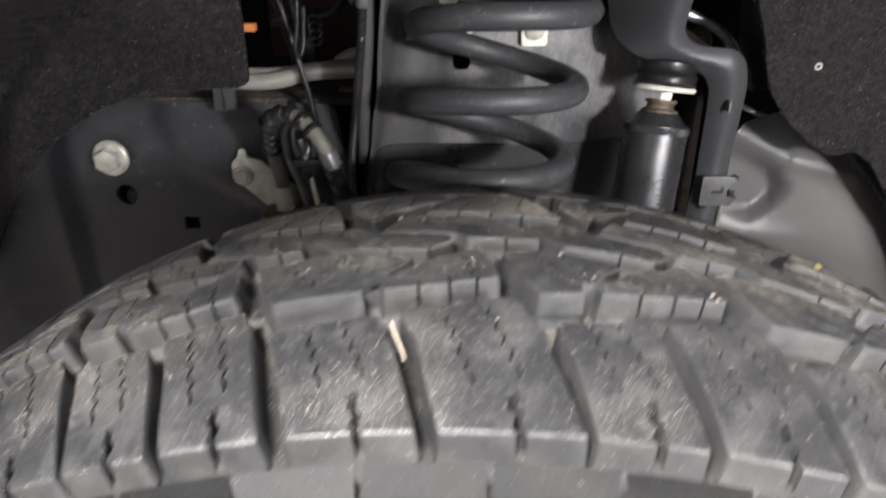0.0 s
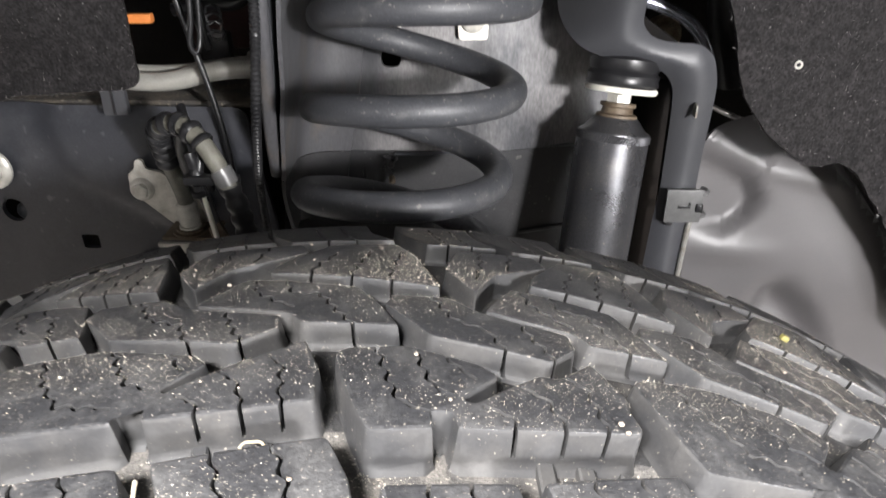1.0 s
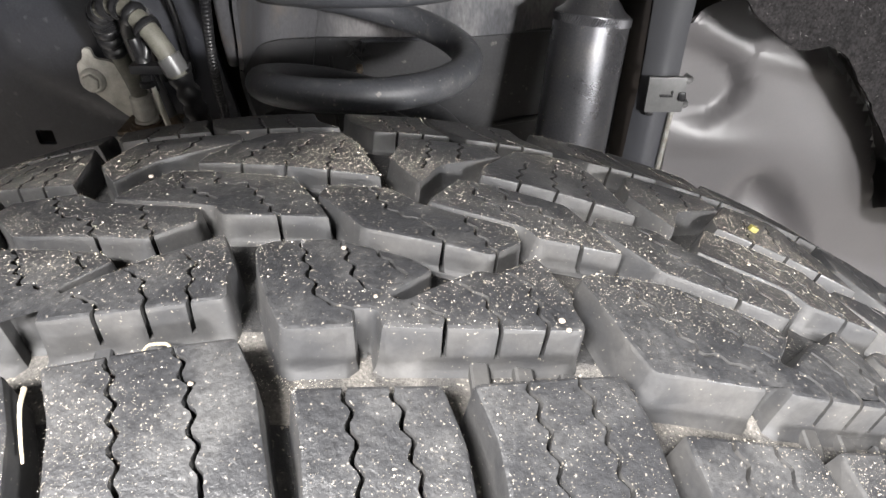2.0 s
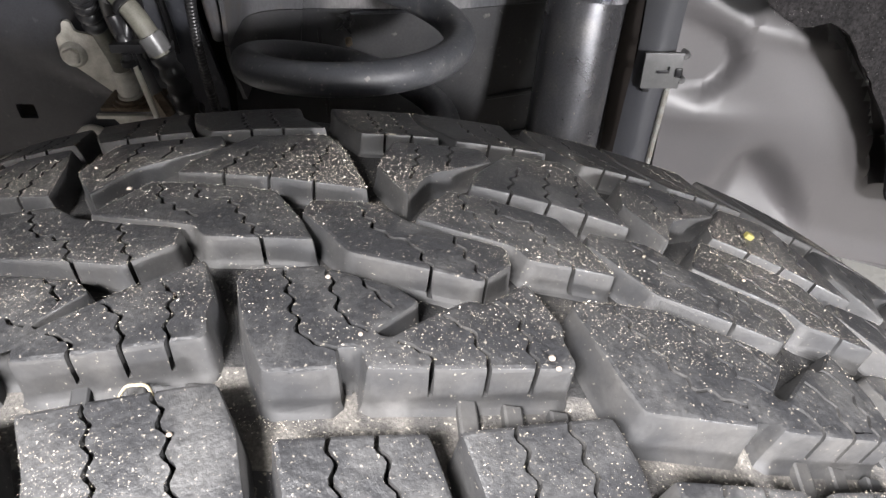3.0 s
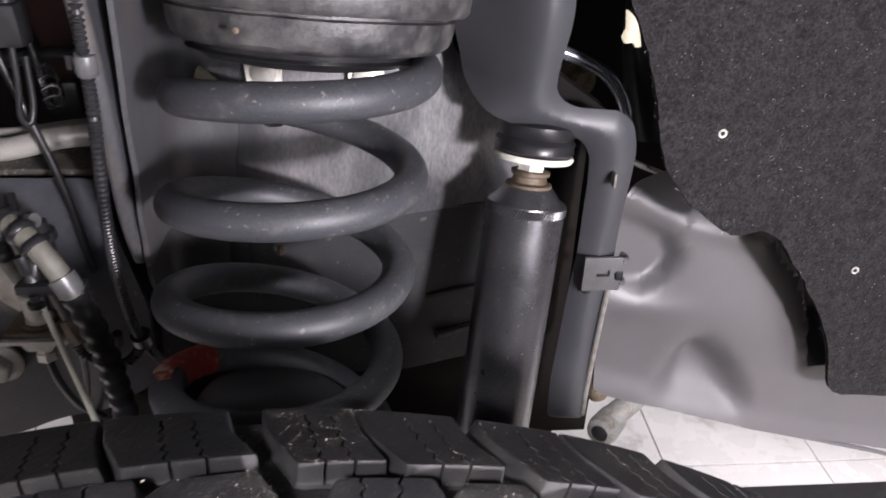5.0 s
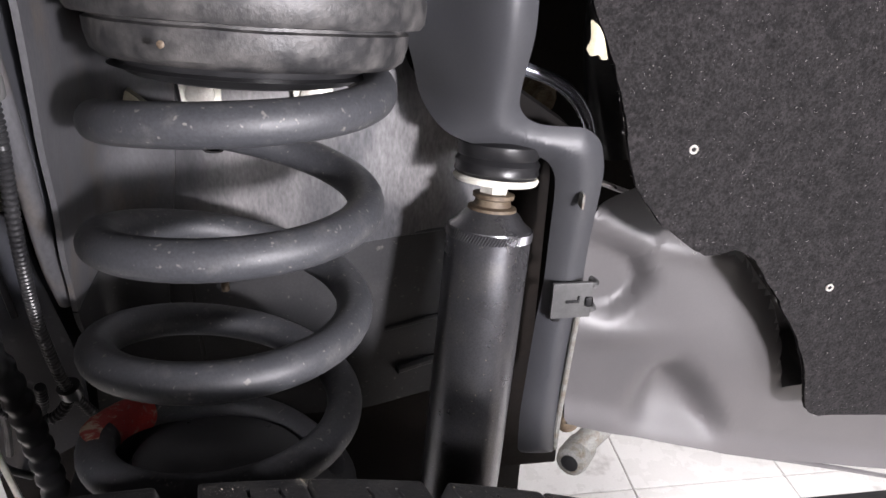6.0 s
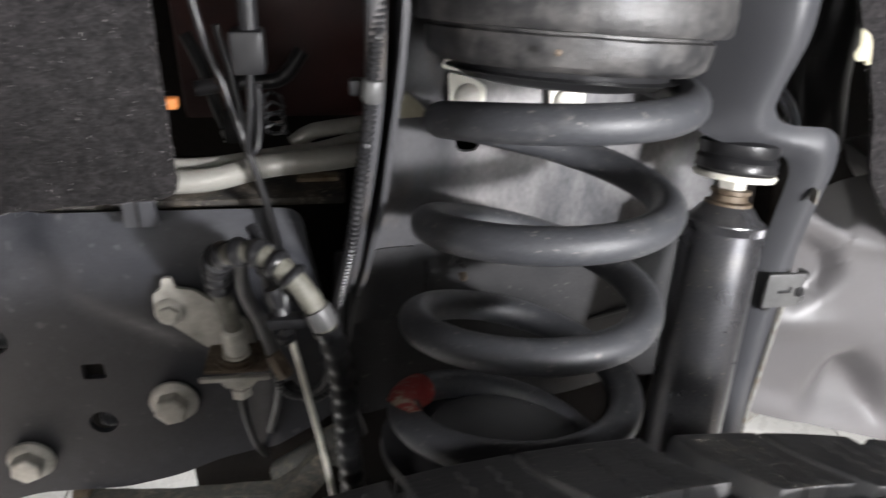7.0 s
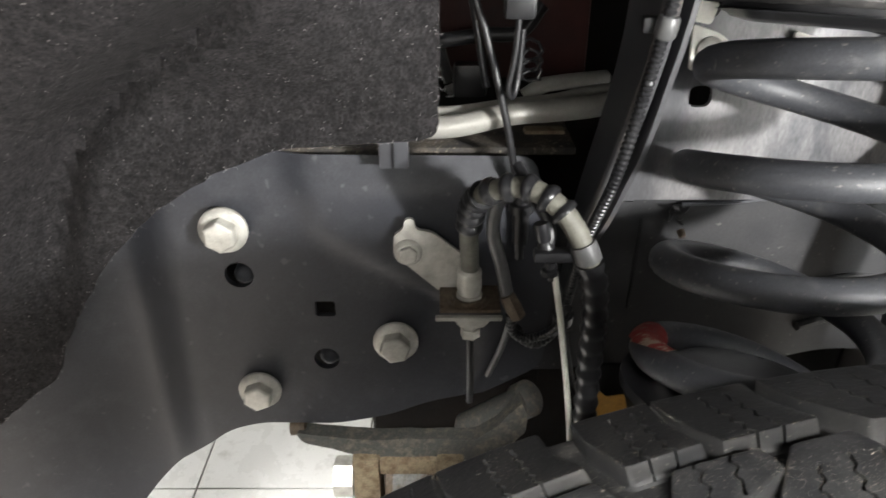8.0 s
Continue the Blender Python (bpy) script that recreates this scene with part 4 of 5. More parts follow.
part("holder", box((-0.148, 0.150, 0.777), (-0.111, 0.159, 0.783), 0.0015), BLACK, hose, "black plastic holder strap")
part("holder_stud", lathe([(0, 0.0030), (0.004, 0.0030), (0.005, 0.0048), (0.008, 0.0048)], (-0.139, 0.152, 0.777), (0, 0, -1), 14), BLACK, hose)

abs_lead = thing("speed_sensor_lead", "white-sleeved sensor lead running down beside the hose", "sensor lead")
part("lead", tube(spline([(-0.156, 0.188, 0.820), (-0.148, 0.172, 0.808), (-0.139, 0.162, 0.793), (-0.140, 0.157, 0.780), (-0.1375, 0.154, 0.772), (-0.136, 0.153, 0.765)], 8), 0.0032, 10), BLACK, abs_lead)
part("white_sleeve", tube(spline([(-0.1365, 0.152, 0.772), (-0.1305, 0.149, 0.738), (-0.1240, 0.147, 0.695), (-0.119, 0.145, 0.655), (-0.115, 0.142, 0.610)], 8), 0.0018, 10), WHITE, abs_lead, "white plastic sleeve")
part("ferrule", lathe([(0, 0.0042), (0.010, 0.0042), (0.011, 0.0036), (0.014, 0.0048), (0.017, 0.0048)], (-0.1445, 0.160, 0.797), (0.25, -0.12, -1), 16), BLACK, abs_lead, "black ferrule")

# ---- lower steering and axle parts ----
arm = thing("track_bar_bracket", "rough cast-steel bracket with a clevis below the rail", "bracket")
part("upper_strap", sheet(rounded([(-0.317, 0.563), (-0.289, 0.560), (-0.252, 0.556), (-0.205, 0.556), (-0.171, 0.557), (-0.154, 0.568), (-0.141, 0.588), (-0.136, 0.595), (-0.129, 0.581), (-0.130, 0.565), (-0.149, 0.543), (-0.170, 0.534), (-0.206, 0.537), (-0.247, 0.537), (-0.272, 0.542), (-0.290, 0.547), (-0.313, 0.553)], 0.004),
                          [], lambda u, v: Vector((u, 0.262 + 0.0015 * noise.noise(Vector((u * 60, v * 60, 2.0))), v)), 0.008, 0.014), STRAPM, arm)
part("cheek", box((-0.272, 0.240, 0.45), (-0.249, 0.275, 0.541), 0.004), TANRUST, arm)
part("cheek", box((-0.203, 0.240, 0.45), (-0.180, 0.275, 0.541), 0.004), TANRUST, arm)
part("bridge", box((-0.250, 0.243, 0.522), (-0.202, 0.262, 0.538), 0.003), TANRUST, arm, "rusty bridge plate")
part("bush", lathe([(-0.014, 0.026), (0.014, 0.026)], (-0.2255, 0.268, 0.492), (1, 0, 0), 32), CAST, arm, "mottled steel bush sleeve")
for px in (-0.243, -0.208):
    part("bush_flange", lathe([(-0.003, 0.024), (0.003, 0.024)], (px, 0.268, 0.492), (1, 0, 0), 28), RUST, arm, "rust-brown bush flange")
part("pivot_nut", lathe([(-0.289 + 0.226, 0.017), (-0.273 + 0.226, 0.017)], (-0.226, 0.256, 0.508), (1, 0, 0), 6), ZINC, arm, "zinc pivot nut")
part("pivot_nut", lathe([(0.047, 0.013), (0.060, 0.013)], (-0.226, 0.256, 0.518), (1, 0, 0), 6), ZINC, arm, "zinc pivot nut")
part("stub_bolt", lathe([(0, 0.006), (0.012, 0.006), (0.013, 0.004)], (-0.322, 0.258, 0.560), (1, 0, 0.1), 10), RUST, arm, "rusty bolt end beside the strap")

axle = thing("axle_spring_perch", "black cast axle housing with the lower spring perch", "axle")
part("perch", lathe([(-0.03, 0.05), (-0.012, 0.071), (-0.010, 0.075), (-0.004, 0.075), (-0.003, 0.050), (0.006, 0.046), (0.008, 0.03)], spring_axis(0.692), AX, 44), BLACK, axle)
part("housing", tube([(0.02, -0.02, 0.44), (0.0, 0.30, 0.44), (0.0, 0.9, 0.42), (0.0, 1.5, 0.41)], 0.05, 24), BLACK, axle)
part("pedestal", box((-0.055, 0.10, 0.45), (0.05, 0.19, 0.665), 0.012), BLACK, axle)
part("hose_plate", box((-0.074, 0.2895, 0.44), (-0.030, 0.300, 0.600), 0.003), BLACK, axle, "black plate standing on the axle")
part("tape_scrap", sheet(rounded([(-0.067, 0.536), (-0.050, 0.540), (-0.039, 0.556), (-0.043, 0.571), (-0.058, 0.568), (-0.068, 0.578)], 0.003), [], lambda u, v: Vector((u, 0.2865 - 3.0 * (u + 0.052) ** 2, v)), 0.006, 0.001), YELLOW, axle, "scrap of yellow-brown paper tape")
part("knuckle", box((-0.06, 0.02, 0.40), (0.14, 0.14, 0.60), 0.02), BLACK, axle)

link = thing("steering_joint", "dusty grey ball joint and link behind the tyre", "ball joint")
JOINT = (0.310, 0.43, 0.392)
part("socket", lathe([(-0.026, 0.012), (-0.018, 0.0175), (0.010, 0.0185), (0.018, 0.0165), (0.020, 0.0120)], JOINT, (-0.62, -0.74, 0.12), 28), CAST, link)
part("rubber_cap", lathe([(0.0185, 0.0105), (0.0205, 0.0100), (0.0215, 0.007)], JOINT, (-0.62, -0.74, 0.12), 24), BLACK, link)
part("link_arm", tube(spline([(0.316, 0.436, 0.398), (0.334, 0.440, 0.414), (0.3585, 0.45, 0.4255), (0.392, 0.46, 0.4265), (0.47, 0.48, 0.42)], 8), lambda i: 0.0145 - 0.00012 * i, 16), CAST, link)
part("stub", tube([(0.238, 0.34, 0.575), (0.250, 0.338, 0.55), (0.258, 0.335, 0.525)], 0.009, 12), RUST, link)
drag = lone("drag_link", lathe([(-0.045, 0.010), (-0.040, 0.0135), (0.030, 0.0135), (0.034, 0.0165), (0.046, 0.0165), (0.050, 0.011)], (-0.150, 0.315, 0.525), (0.62, -0.35, 0.7), 24), STRAPM, "dark grey steering drag link below the rail", "drag link")

# ---- fittings seen past the shock bracket ----
pipe2 = lone("bay_vent_pipe", tube(spline([(0.160, 0.320, 0.871), (0.182, 0.318, 0.867), (0.2059, 0.318, 0.8577), (0.2223, 0.318, 0.8451), (0.2337, 0.318, 0.8257), (0.2385, 0.318, 0.80)], 10), 0.0050, 14), TUBEMET, "shiny bluish metal pipe bent downwards", "pipe")
part("thin_line", tube(spline([(0.222, 0.315, 0.795), (0.25, 0.318, 0.780), (0.285, 0.322, 0.765)], 6), 0.0022, 8), STEEL, pipe2, "bright thin metal line")
fit_ = thing("bay_hose_clamp", "cream plastic clamp on a dark hose in the engine bay", "hose clamp")
part("clamp", sheet(rounded([(0.1906, 0.919), (0.1952, 0.916), (0.1985, 0.911), (0.2035, 0.8975), (0.199, 0.8980), (0.197, 0.901), (0.1925, 0.9000), (0.1900, 0.9035), (0.1918, 0.909)], 0.001), [], lambda u, v: Vector((u, 0.213 + 60 * (u - 0.196) ** 2, v)), 0.002, 0.0016), CREAM, fit_, "cream leaf of the clamp")
part("hose", tube(spline([(0.255, 0.33, 0.96), (0.25, 0.33, 0.91), (0.255, 0.335, 0.86), (0.27, 0.34, 0.80)], 8), 0.022, 20), BLACK, fit_)
part("rusty_bolt", lathe([(0, 0.016), (0.01, 0.015), (0.011, 0.009), (0.02, 0.008)], (0.206, 0.37, 0.832), (0.2, -1, 0.1), 14), TANRUST, fit_)

# ---- wheel: rim, carcass, tread blocks, grit ----
HUB = Matrix.Translation((0.002, 0, 0.408)) @ Matrix.Rotation(radians(YAW), 4, "Z")
R0, PITCH_MM = 0.4392, 85.0
# pitch lengths in millimetres: a tyre's pitches differ to break up its hum
LENGTHS = {-3: 98.0, -2: 76.0, -1: 102.0, 0: PITCH_MM, 1: 88.0, 2: 95.0, 3: 86.0}


def crown(v):
    d = v + 0.138
    return R0 - (0.0082 * (d / 0.068) ** 1.15 if d > 0 else 0.0177 * (-d / 0.076) ** 1.9) - 0.0075 * ease(-0.045, 0.010, v)


def groove(v):
    """Tread depth: the middle is worn further than the outer shoulder."""
    return 0.0092 + 0.0033 * ease(-0.115, -0.148, v)


def on_tyre(s, v, drop=0.0):
    """s along the tread, v across it, drop below the crown, as a place in the wheel's own frame."""
    a, r = s / R0, crown(v) - drop
    return Vector((r * math.sin(a), v, r * math.cos(a)))


wheel = thing("wheel", "worn all-terrain tyre, dusty and gritty, on its wheel", "wheel", at=tuple(HUB.translation))
wheel.rotation_euler = (0, 0, radians(YAW))


def wheel_part(name, bm, mat, parent, label="", smooth=True):
    ob = new(name, mesh_of(name, bm, mat, smooth))
    ob.parent = parent
    if label:
        ob["label"] = label
    return ob


prof = [(0.020, 0.19), (0.030, 0.24), (0.034, 0.30), (0.030, 0.355), (0.021, 0.388), (0.014, 0.3985)]
n = 26
prof += [(v, crown(v) - groove(v)) for v in (0.010 - 0.222 * k / n for k in range(n + 1))]
prof += [(-0.221, 0.398), (-0.229, 0.388), (-0.238, 0.355), (-0.243, 0.30), (-0.238, 0.24), (-0.228, 0.19)]
tyre = wheel_part("tyre", lathe(prof, (0, 0, 0), (0, 1, 0), 240, caps=False), GROOVE, wheel, "dusty rubber carcass, tread grooves coloured near-black for their shade")
# pale road dust has settled along the outer groove
tyre.data.materials.append(SETTLED)
for f in tyre.data.polygons:
    if -0.168 < f.center.y < -0.147 and f.center.xz.length > 0.40:
        f.material_index = 1
wheel_part("rim", lathe([(-0.20, 0.20), (-0.195, 0.192), (-0.12, 0.18), (-0.10, 0.06), (-0.06, 0.05), (-0.06, 0.17), (0.0, 0.185), (0.015, 0.20)], (0, 0, 0), (0, 1, 0), 48), STEEL, wheel, "steel rim hidden inside the tyre")

# one pitch of the tread in millimetres: where the row's pitch starts, outline, then sipes as polylines
TREAD = {
    "inner_a": (19, [(26, -30), (56, -26.5), (47, -6), (43, 9), (8, 9), (13, -7)], [[(36, -33), (30, -14), (25, 4)], [(46, -32), (40, -14), (35, 4)]]),
    "inner_b": (19, [(62, -28.5), (98.5, -24), (88, -5.5), (84, 9), (44, 9), (49.5, -7)], [[(76, -31), (69, -12), (64, 4)], [(86, -30), (79, -12), (74, 4)]]),
    "mid_a": (34, [(34.5, -59), (36, -48), (39, -37), (70.5, -34.5), (74.5, -46), (53, -60.5), (50, -66), (46, -78)], [[(47, -33), (48, -50), (46, -66)], [(60, -33), (59, -46), (58, -54)]]),
    "mid_b": (34, [(65.5, -65.5), (67, -57), (78, -40), (80, -36), (102, -33), (110, -48), (118.5, -75.5), (92, -70)], [[(78, -72), (80, -58), (84, -47)], [(91, -74), (92, -58), (95, -44)], [(104, -76), (103, -60), (105, -44)]]),
    "heart_a": (20, [(15.5, -91.5), (17, -83.5), (36.5, -83), (46.5, -92), (59.5, -96.6), (74.5, -100.2), (76, -109), (67, -119), (31.5, -111), (22, -99)], [[(29, -81), (38.5, -99.5), (49, -105), (56, -121)], [(53, -92), (59, -97), (63, -107), (70, -121)]]),
    "heart_b": (20, [(49.5, -87.5), (58, -71), (71, -73), (93, -78.5), (102, -95), (106.5, -106), (81, -105.5), (77, -99.4), (61, -95.2), (48.5, -91)], [[(61, -69), (64, -83), (71, -90), (77, -95)], [(70, -71), (74.5, -83.5), (82.5, -84.5), (89, -97), (96, -109)]]),
    "lug": (5, [(5, -123.5), (8.5, -120), (25, -117.5), (45.5, -124.5), (51.5, -129.5), (48.4, -133.4), (41.2, -141.5), (45.0, -142.6), (52.2, -136.1), (57.7, -131.3), (63, -126.7), (68, -127.5), (79, -116), (87, -132), (86.5, -137.5), (88.8, -144), (88, -146), (64, -150), (40.3, -152.5), (39, -147), (33.3, -147), (34.7, -153), (18, -155), (13, -146), (8.5, -135)],
            [[(16, -117), (19, -128), (22, -137), (25.5, -145), (33.4, -147.5)], [(26.5, -116), (30, -128), (33.5, -138), (40, -141.5)], [(35, -120), (40, -128), (45, -133)], [(46.8, -143.9), (53.5, -146), (57, -155)], [(57, -134), (62.5, -137.5), (66, -143), (69, -152)], [(69.5, -126), (75, -130), (77.5, -141), (80, -151)]]),
    "outer_a": (20, [(22.7, -169.5), (55, -166), (60.7, -178.7), (69, -212), (33.5, -212), (26.8, -181)], [[(33.5, -166), (37, -178), (42, -196)], [(43, -165), (48.5, -178), (54, -193)], [(51, -198), (54, -216)]]),
    "outer_b": (20, [(61.2, -165), (95.8, -157), (101.5, -168.4), (104, -178), (114, -212), (74.5, -212), (66.9, -178)], [[(72.5, -160), (77, -173), (84, -196)], [(84, -157), (89.5, -170), (97, -193)], [(94, -198), (97, -216)]]),
}


def pitch_start(k):
    """Millimetres along the tread by which pitch k is shifted from the middle one."""
    return sum(LENGTHS[i] for i in range(0, k)) if k >= 0 else -sum(LENGTHS[i] for i in range(k, 0))


def laid(key, k):
    """Outline and sipes of a block in pitch k, stretched to its length; every second lug has its notch farther on."""
    start, outline, sipes = TREAD[key]

    def move(p):
        f = (p[0] - start) / PITCH_MM
        if key == "lug" and k % 2:
            f = f if f < 0.15 else 0.15 + (f - 0.15) * 0.38 / 0.22 if f < 0.37 else 0.53 + (f - 0.37) * 0.47 / 0.63
        return start + pitch_start(k) + f * LENGTHS[k], p[1]

    return [move(p) for p in outline], [[move(p) for p in line] for line in sipes]


def sipe_bm(line, width, depth):
    """A thin zigzag wall that is cut out of a block."""
    path, acc = [], 0.0
    for a, b in zip(line, line[1:]):
        a, b = Vector(a) / 1000, Vector(b) / 1000
        k = max(2, int((b - a).length / 0.0012))
        path += [a.lerp(b, i / k) for i in range(k)]
    path.append(Vector(line[-1]) / 1000)
    left, right = [], []
    for i, p in enumerate(path):
        d = (path[min(i + 1, len(path) - 1)] - path[max(i - 1, 0)]).normalized()
        nrm = Vector((-d.y, d.x))
        q = p + nrm * (0.0009 * math.sin(i * 1.15) * ease(1, 5, i) * ease(len(path) - 2, len(path) - 7, i))
        left.append(q + nrm * width / 2)
        right.append(q - nrm * width / 2)
    loop = left + right[::-1]
    bm = bmesh.new()
    lo = [bm.verts.new((p.x, p.y, -depth)) for p in loop]
    hi = [bm.verts.new((p.x, p.y, 0.01)) for p in loop]
    m = len(left)
    for i in range(2 * m):
        j = (i + 1) % (2 * m)
        bm.faces.new((lo[i], lo[j], hi[j], hi[i]))
    for ring_ in (lo, hi):
        for i in range(m - 1):
            bm.faces.new((ring_[i], ring_[i + 1], ring_[2 * m - 2 - i], ring_[2 * m - 1 - i]))
    bmesh.ops.recalc_face_normals(bm, faces=bm.faces)
    return bm


def block_mesh(name, outline, sipes, mat):
    """A tread block: drafted sides, softened rim, zigzag sipes, bent round the crown."""
    loop = rounded([(x / 1000, y / 1000) for x, y in outline], 0.0016, 2)
    cx, cy = sum(p[0] for p in loop) / len(loop), sum(p[1] for p in loop) / len(loop)
    bm = bmesh.new()
    area2 = sum(loop[i - 1][0] * loop[i][1] - loop[i][0] * loop[i - 1][1] for i in range(len(loop)))
    sgn = 1 if area2 > 0 else -1

    def offset(d, outward=0.0):
        out = []
        for i, p in enumerate(loop):
            e = (Vector(loop[(i + 1) % len(loop)]) - Vector(loop[i - 1])).normalized()
            normal = sgn * Vector((e.y, -e.x))
            out.append(Vector(p) + (d + outward * max(0.0, -normal.y) ** 2) * normal)
        return out

    rings = []
    for d, h, f, w in ((-0.0012, 0.0, 0, 0), (-0.0004, -0.0003, 0, 0), (0.0, -0.0012, 0, 0), (0.0008, 0, 0.80, 0.0002), (0.0010, 0, 0.92, 0.0008), (0.0013, 0, 1.00, 0.0018), (0.0016, 0, 1.12, 0.0026)):
        rings.append([bm.verts.new((p.x, p.y, h - f * groove(p.y))) for p in offset(d, w)])
    for r0, r1 in zip(rings, rings[1:]):
        for i in range(len(loop)):
            j = (i + 1) % len(loop)
            bm.faces.new((r0[i], r0[j], r1[j], r1[i]))
    bm.faces.new(rings[0])
    bm.faces.new(rings[-1])
    bmesh.ops.recalc_face_normals(bm, faces=bm.faces)
    bmesh.ops.triangulate(bm, faces=bm.faces[:], ngon_method="EAR_CLIP")
    for v in bm.verts:
        v.co *= 1000
    me = bpy.data.meshes.new("tmp_block")
    bm.to_mesh(me)
    bm.free()
    for line in sipes:
        for shift in (0.0, 0.13, -0.17, 0.31, 0.52, -0.63, 0.94):
            cm = bpy.data.meshes.new("tmp_cut")
            cb = sipe_bm([(x + shift, y + shift * 0.7) for x, y in line], 0.0012 if line[0][1] > -190 else 0.0034, 0.0085)
            for v in cb.verts:
                v.co *= 1000
            cb.to_mesh(cm)
            cb.free()
            ob, co = new("tmp_block", me), new("tmp_cut", cm)
            mod = ob.modifiers.new("cut", "BOOLEAN")
            mod.operation, mod.object, mod.solver = "DIFFERENCE", co, "MANIFOLD"
            bpy.context.view_layer.update()
            cut = bpy.data.meshes.new_from_object(ob.evaluated_get(bpy.context.evaluated_depsgraph_get()))
            bpy.data.objects.remove(ob)
            bpy.data.objects.remove(co)
            bpy.data.meshes.remove(cm)
            if len(cut.vertices) > len(me.vertices):
                bpy.data.meshes.remove(me)
                me = cut
                break
            bpy.data.meshes.remove(cut)
    bm = bmesh.new()
    bm.from_mesh(me)
    bpy.data.meshes.remove(me)
    for v in bm.verts:
        v.co /= 1000
    bmesh.ops.triangulate(bm, faces=bm.faces[:])
    for no, lo, hi, st in (((1, 0, 0), min(p[0] for p in loop), max(p[0] for p in loop), 0.009), ((0, 1, 0), min(p[1] for p in loop), max(p[1] for p in loop), 0.009)):
        k = lo + st
        while k < hi - 0.002:
            bmesh.ops.bisect_plane(bm, geom=bm.verts[:] + bm.edges[:] + bm.faces[:], plane_co=Vector(no) * k, plane_no=no)
            k += st
    for f in bm.faces:
        f.material_index = 0 if f.calc_center_median().z > -0.0005 else 1
    for v in bm.verts:
        v.co = on_tyre(v.co.x, v.co.y, -v.co.z)
    me = mesh_of(name, bm, mat)
    me.materials.append(FLANK)
    return me


polys = []
for k in LENGTHS:
    for key in TREAD:
        outline, sipes = laid(key, k)
        polys.append([(x / 1000, y / 1000) for x, y in outline])
        # inner rows take the copy with shade in its colour
        me = block_mesh("tread_block", outline, sipes, SHADED if key.startswith("inner") else RUBBER)
        ob = new("tread_block", me)
        ob.parent = tyre
        if k == 0:
            # the far side of the tyre repeats the middle pitch
            first, turns = pitch_start(3) + LENGTHS[3], 25
            for i in range(turns):
                ob = new("tread_block", me)
                ob.parent = tyre
                ob.rotation_euler = (0, (first + i * (2 * math.pi * R0 * 1000 - 630.0) / turns) / R0 / 1000, 0)

# small tie bars in the outer groove, against the foot of each lug
bm = bmesh.new()
deep = groove(-0.155)
top = [on_tyre(ds, -0.1505 + dv, d) for ds, dv, d in ((0, 0, deep - 0.0030), (0.0045, 0, deep - 0.0030), (0.0062, -0.010, deep - 0.0016), (0.0017, -0.010, deep - 0.0016))]
foot = [on_tyre(ds, -0.1505 + dv, deep + 0.001) for ds, dv in ((-0.0005, 0), (0.005, 0), (0.0069, -0.0125), (0.0014, -0.0125))]
a, b = [bm.verts.new(p) for p in top], [bm.verts.new(p) for p in foot]
bm.faces.new(a)
for i in range(4):
    bm.faces.new((a[i], a[(i + 1) % 4], b[(i + 1) % 4], b[i]))
bmesh.ops.bevel(bm, geom=[e for e in bm.edges if e.verts[0] in a and e.verts[1] in a], offset=0.0005, segments=1, affect="EDGES")
bar = mesh_of("tie_bar", bm, FLANK, smooth=False)
for k in LENGTHS:
    for f in (0.67, 0.80, 0.935):
        ob = new("tie_bar", bar)
        ob.parent = tyre
        ob.rotation_euler = (0, (5 + pitch_start(k) + f * LENGTHS[k]) / 1000 / R0, 0)

# side lugs below the outer shoulder
bm = bmesh.new()
a0, a1 = 0.03 * math.pi / 32, 0.98 * math.pi / 32
ring_ = []
for y, r, out in ((-0.213, 0.412, 0.0), (-0.225, 0.397, 0.003), (-0.233, 0.374, 0.004), (-0.236, 0.360, 0.0)):
    ring_.append([bm.verts.new(((r + out) * math.sin(a), y - out, (r + out) * math.cos(a))) for a in (a0 + (a1 - a0) * i / 4 for i in range(5))])
for r0, r1 in zip(ring_, ring_[1:]):
    for i in range(4):
        bm.faces.new((r0[i], r0[i + 1], r1[i + 1], r1[i]))
bmesh.ops.solidify(bm, geom=bm.faces[:], thickness=0.003)
lug_me = mesh_of("side_lug", bm, FLANK)
for k in range(64):
    ob = new("side_lug", lug_me)
    ob.parent = tyre
    ob.rotation_euler = (0, k * math.pi / 32, 0)

# sand and small stones caught on the tread
rng = random.Random(4)
verts, faces = [], []
boxes = [(min(p[0] for p in o_), max(p[0] for p in o_), min(p[1] for p in o_), max(p[1] for p in o_), o_) for o_ in polys]
count = 0
while count < 36000:
    s, v = rng.uniform(-0.21, 0.25), rng.uniform(-0.212, 0.006)
    patch = noise.noise(Vector((s * 22, v * 22, 3.1)))
    if rng.random() > (0.24 + 1.1 * patch) * (1 - 0.65 * ease(-0.055, -0.025, v)):
        continue
    if not any(x0 < s < x1 and y0 < v < y1 and inside(o_, s, v) for x0, x1, y0, y1, o_ in boxes):
        continue
    size = min(0.0010, 0.00005 + 0.000048 * rng.expovariate(1.0))
    base = on_tyre(s, v, -size * 0.35)
    first = len(verts)
    for d in ((1, 0, 0), (-0.6, 0.8, 0), (-0.6, -0.8, 0.1), (0.1, 0, 0.9), (0, 0.1, -0.9)):
        verts.append(base + Vector([c * size * rng.uniform(0.6, 1.2) for c in d]))
    for f in ((0, 1, 3), (1, 2, 3), (2, 0, 3), (1, 0, 4), (2, 1, 4), (0, 2, 4)):
        faces.append(tuple(first + i for i in f))
    count += 1
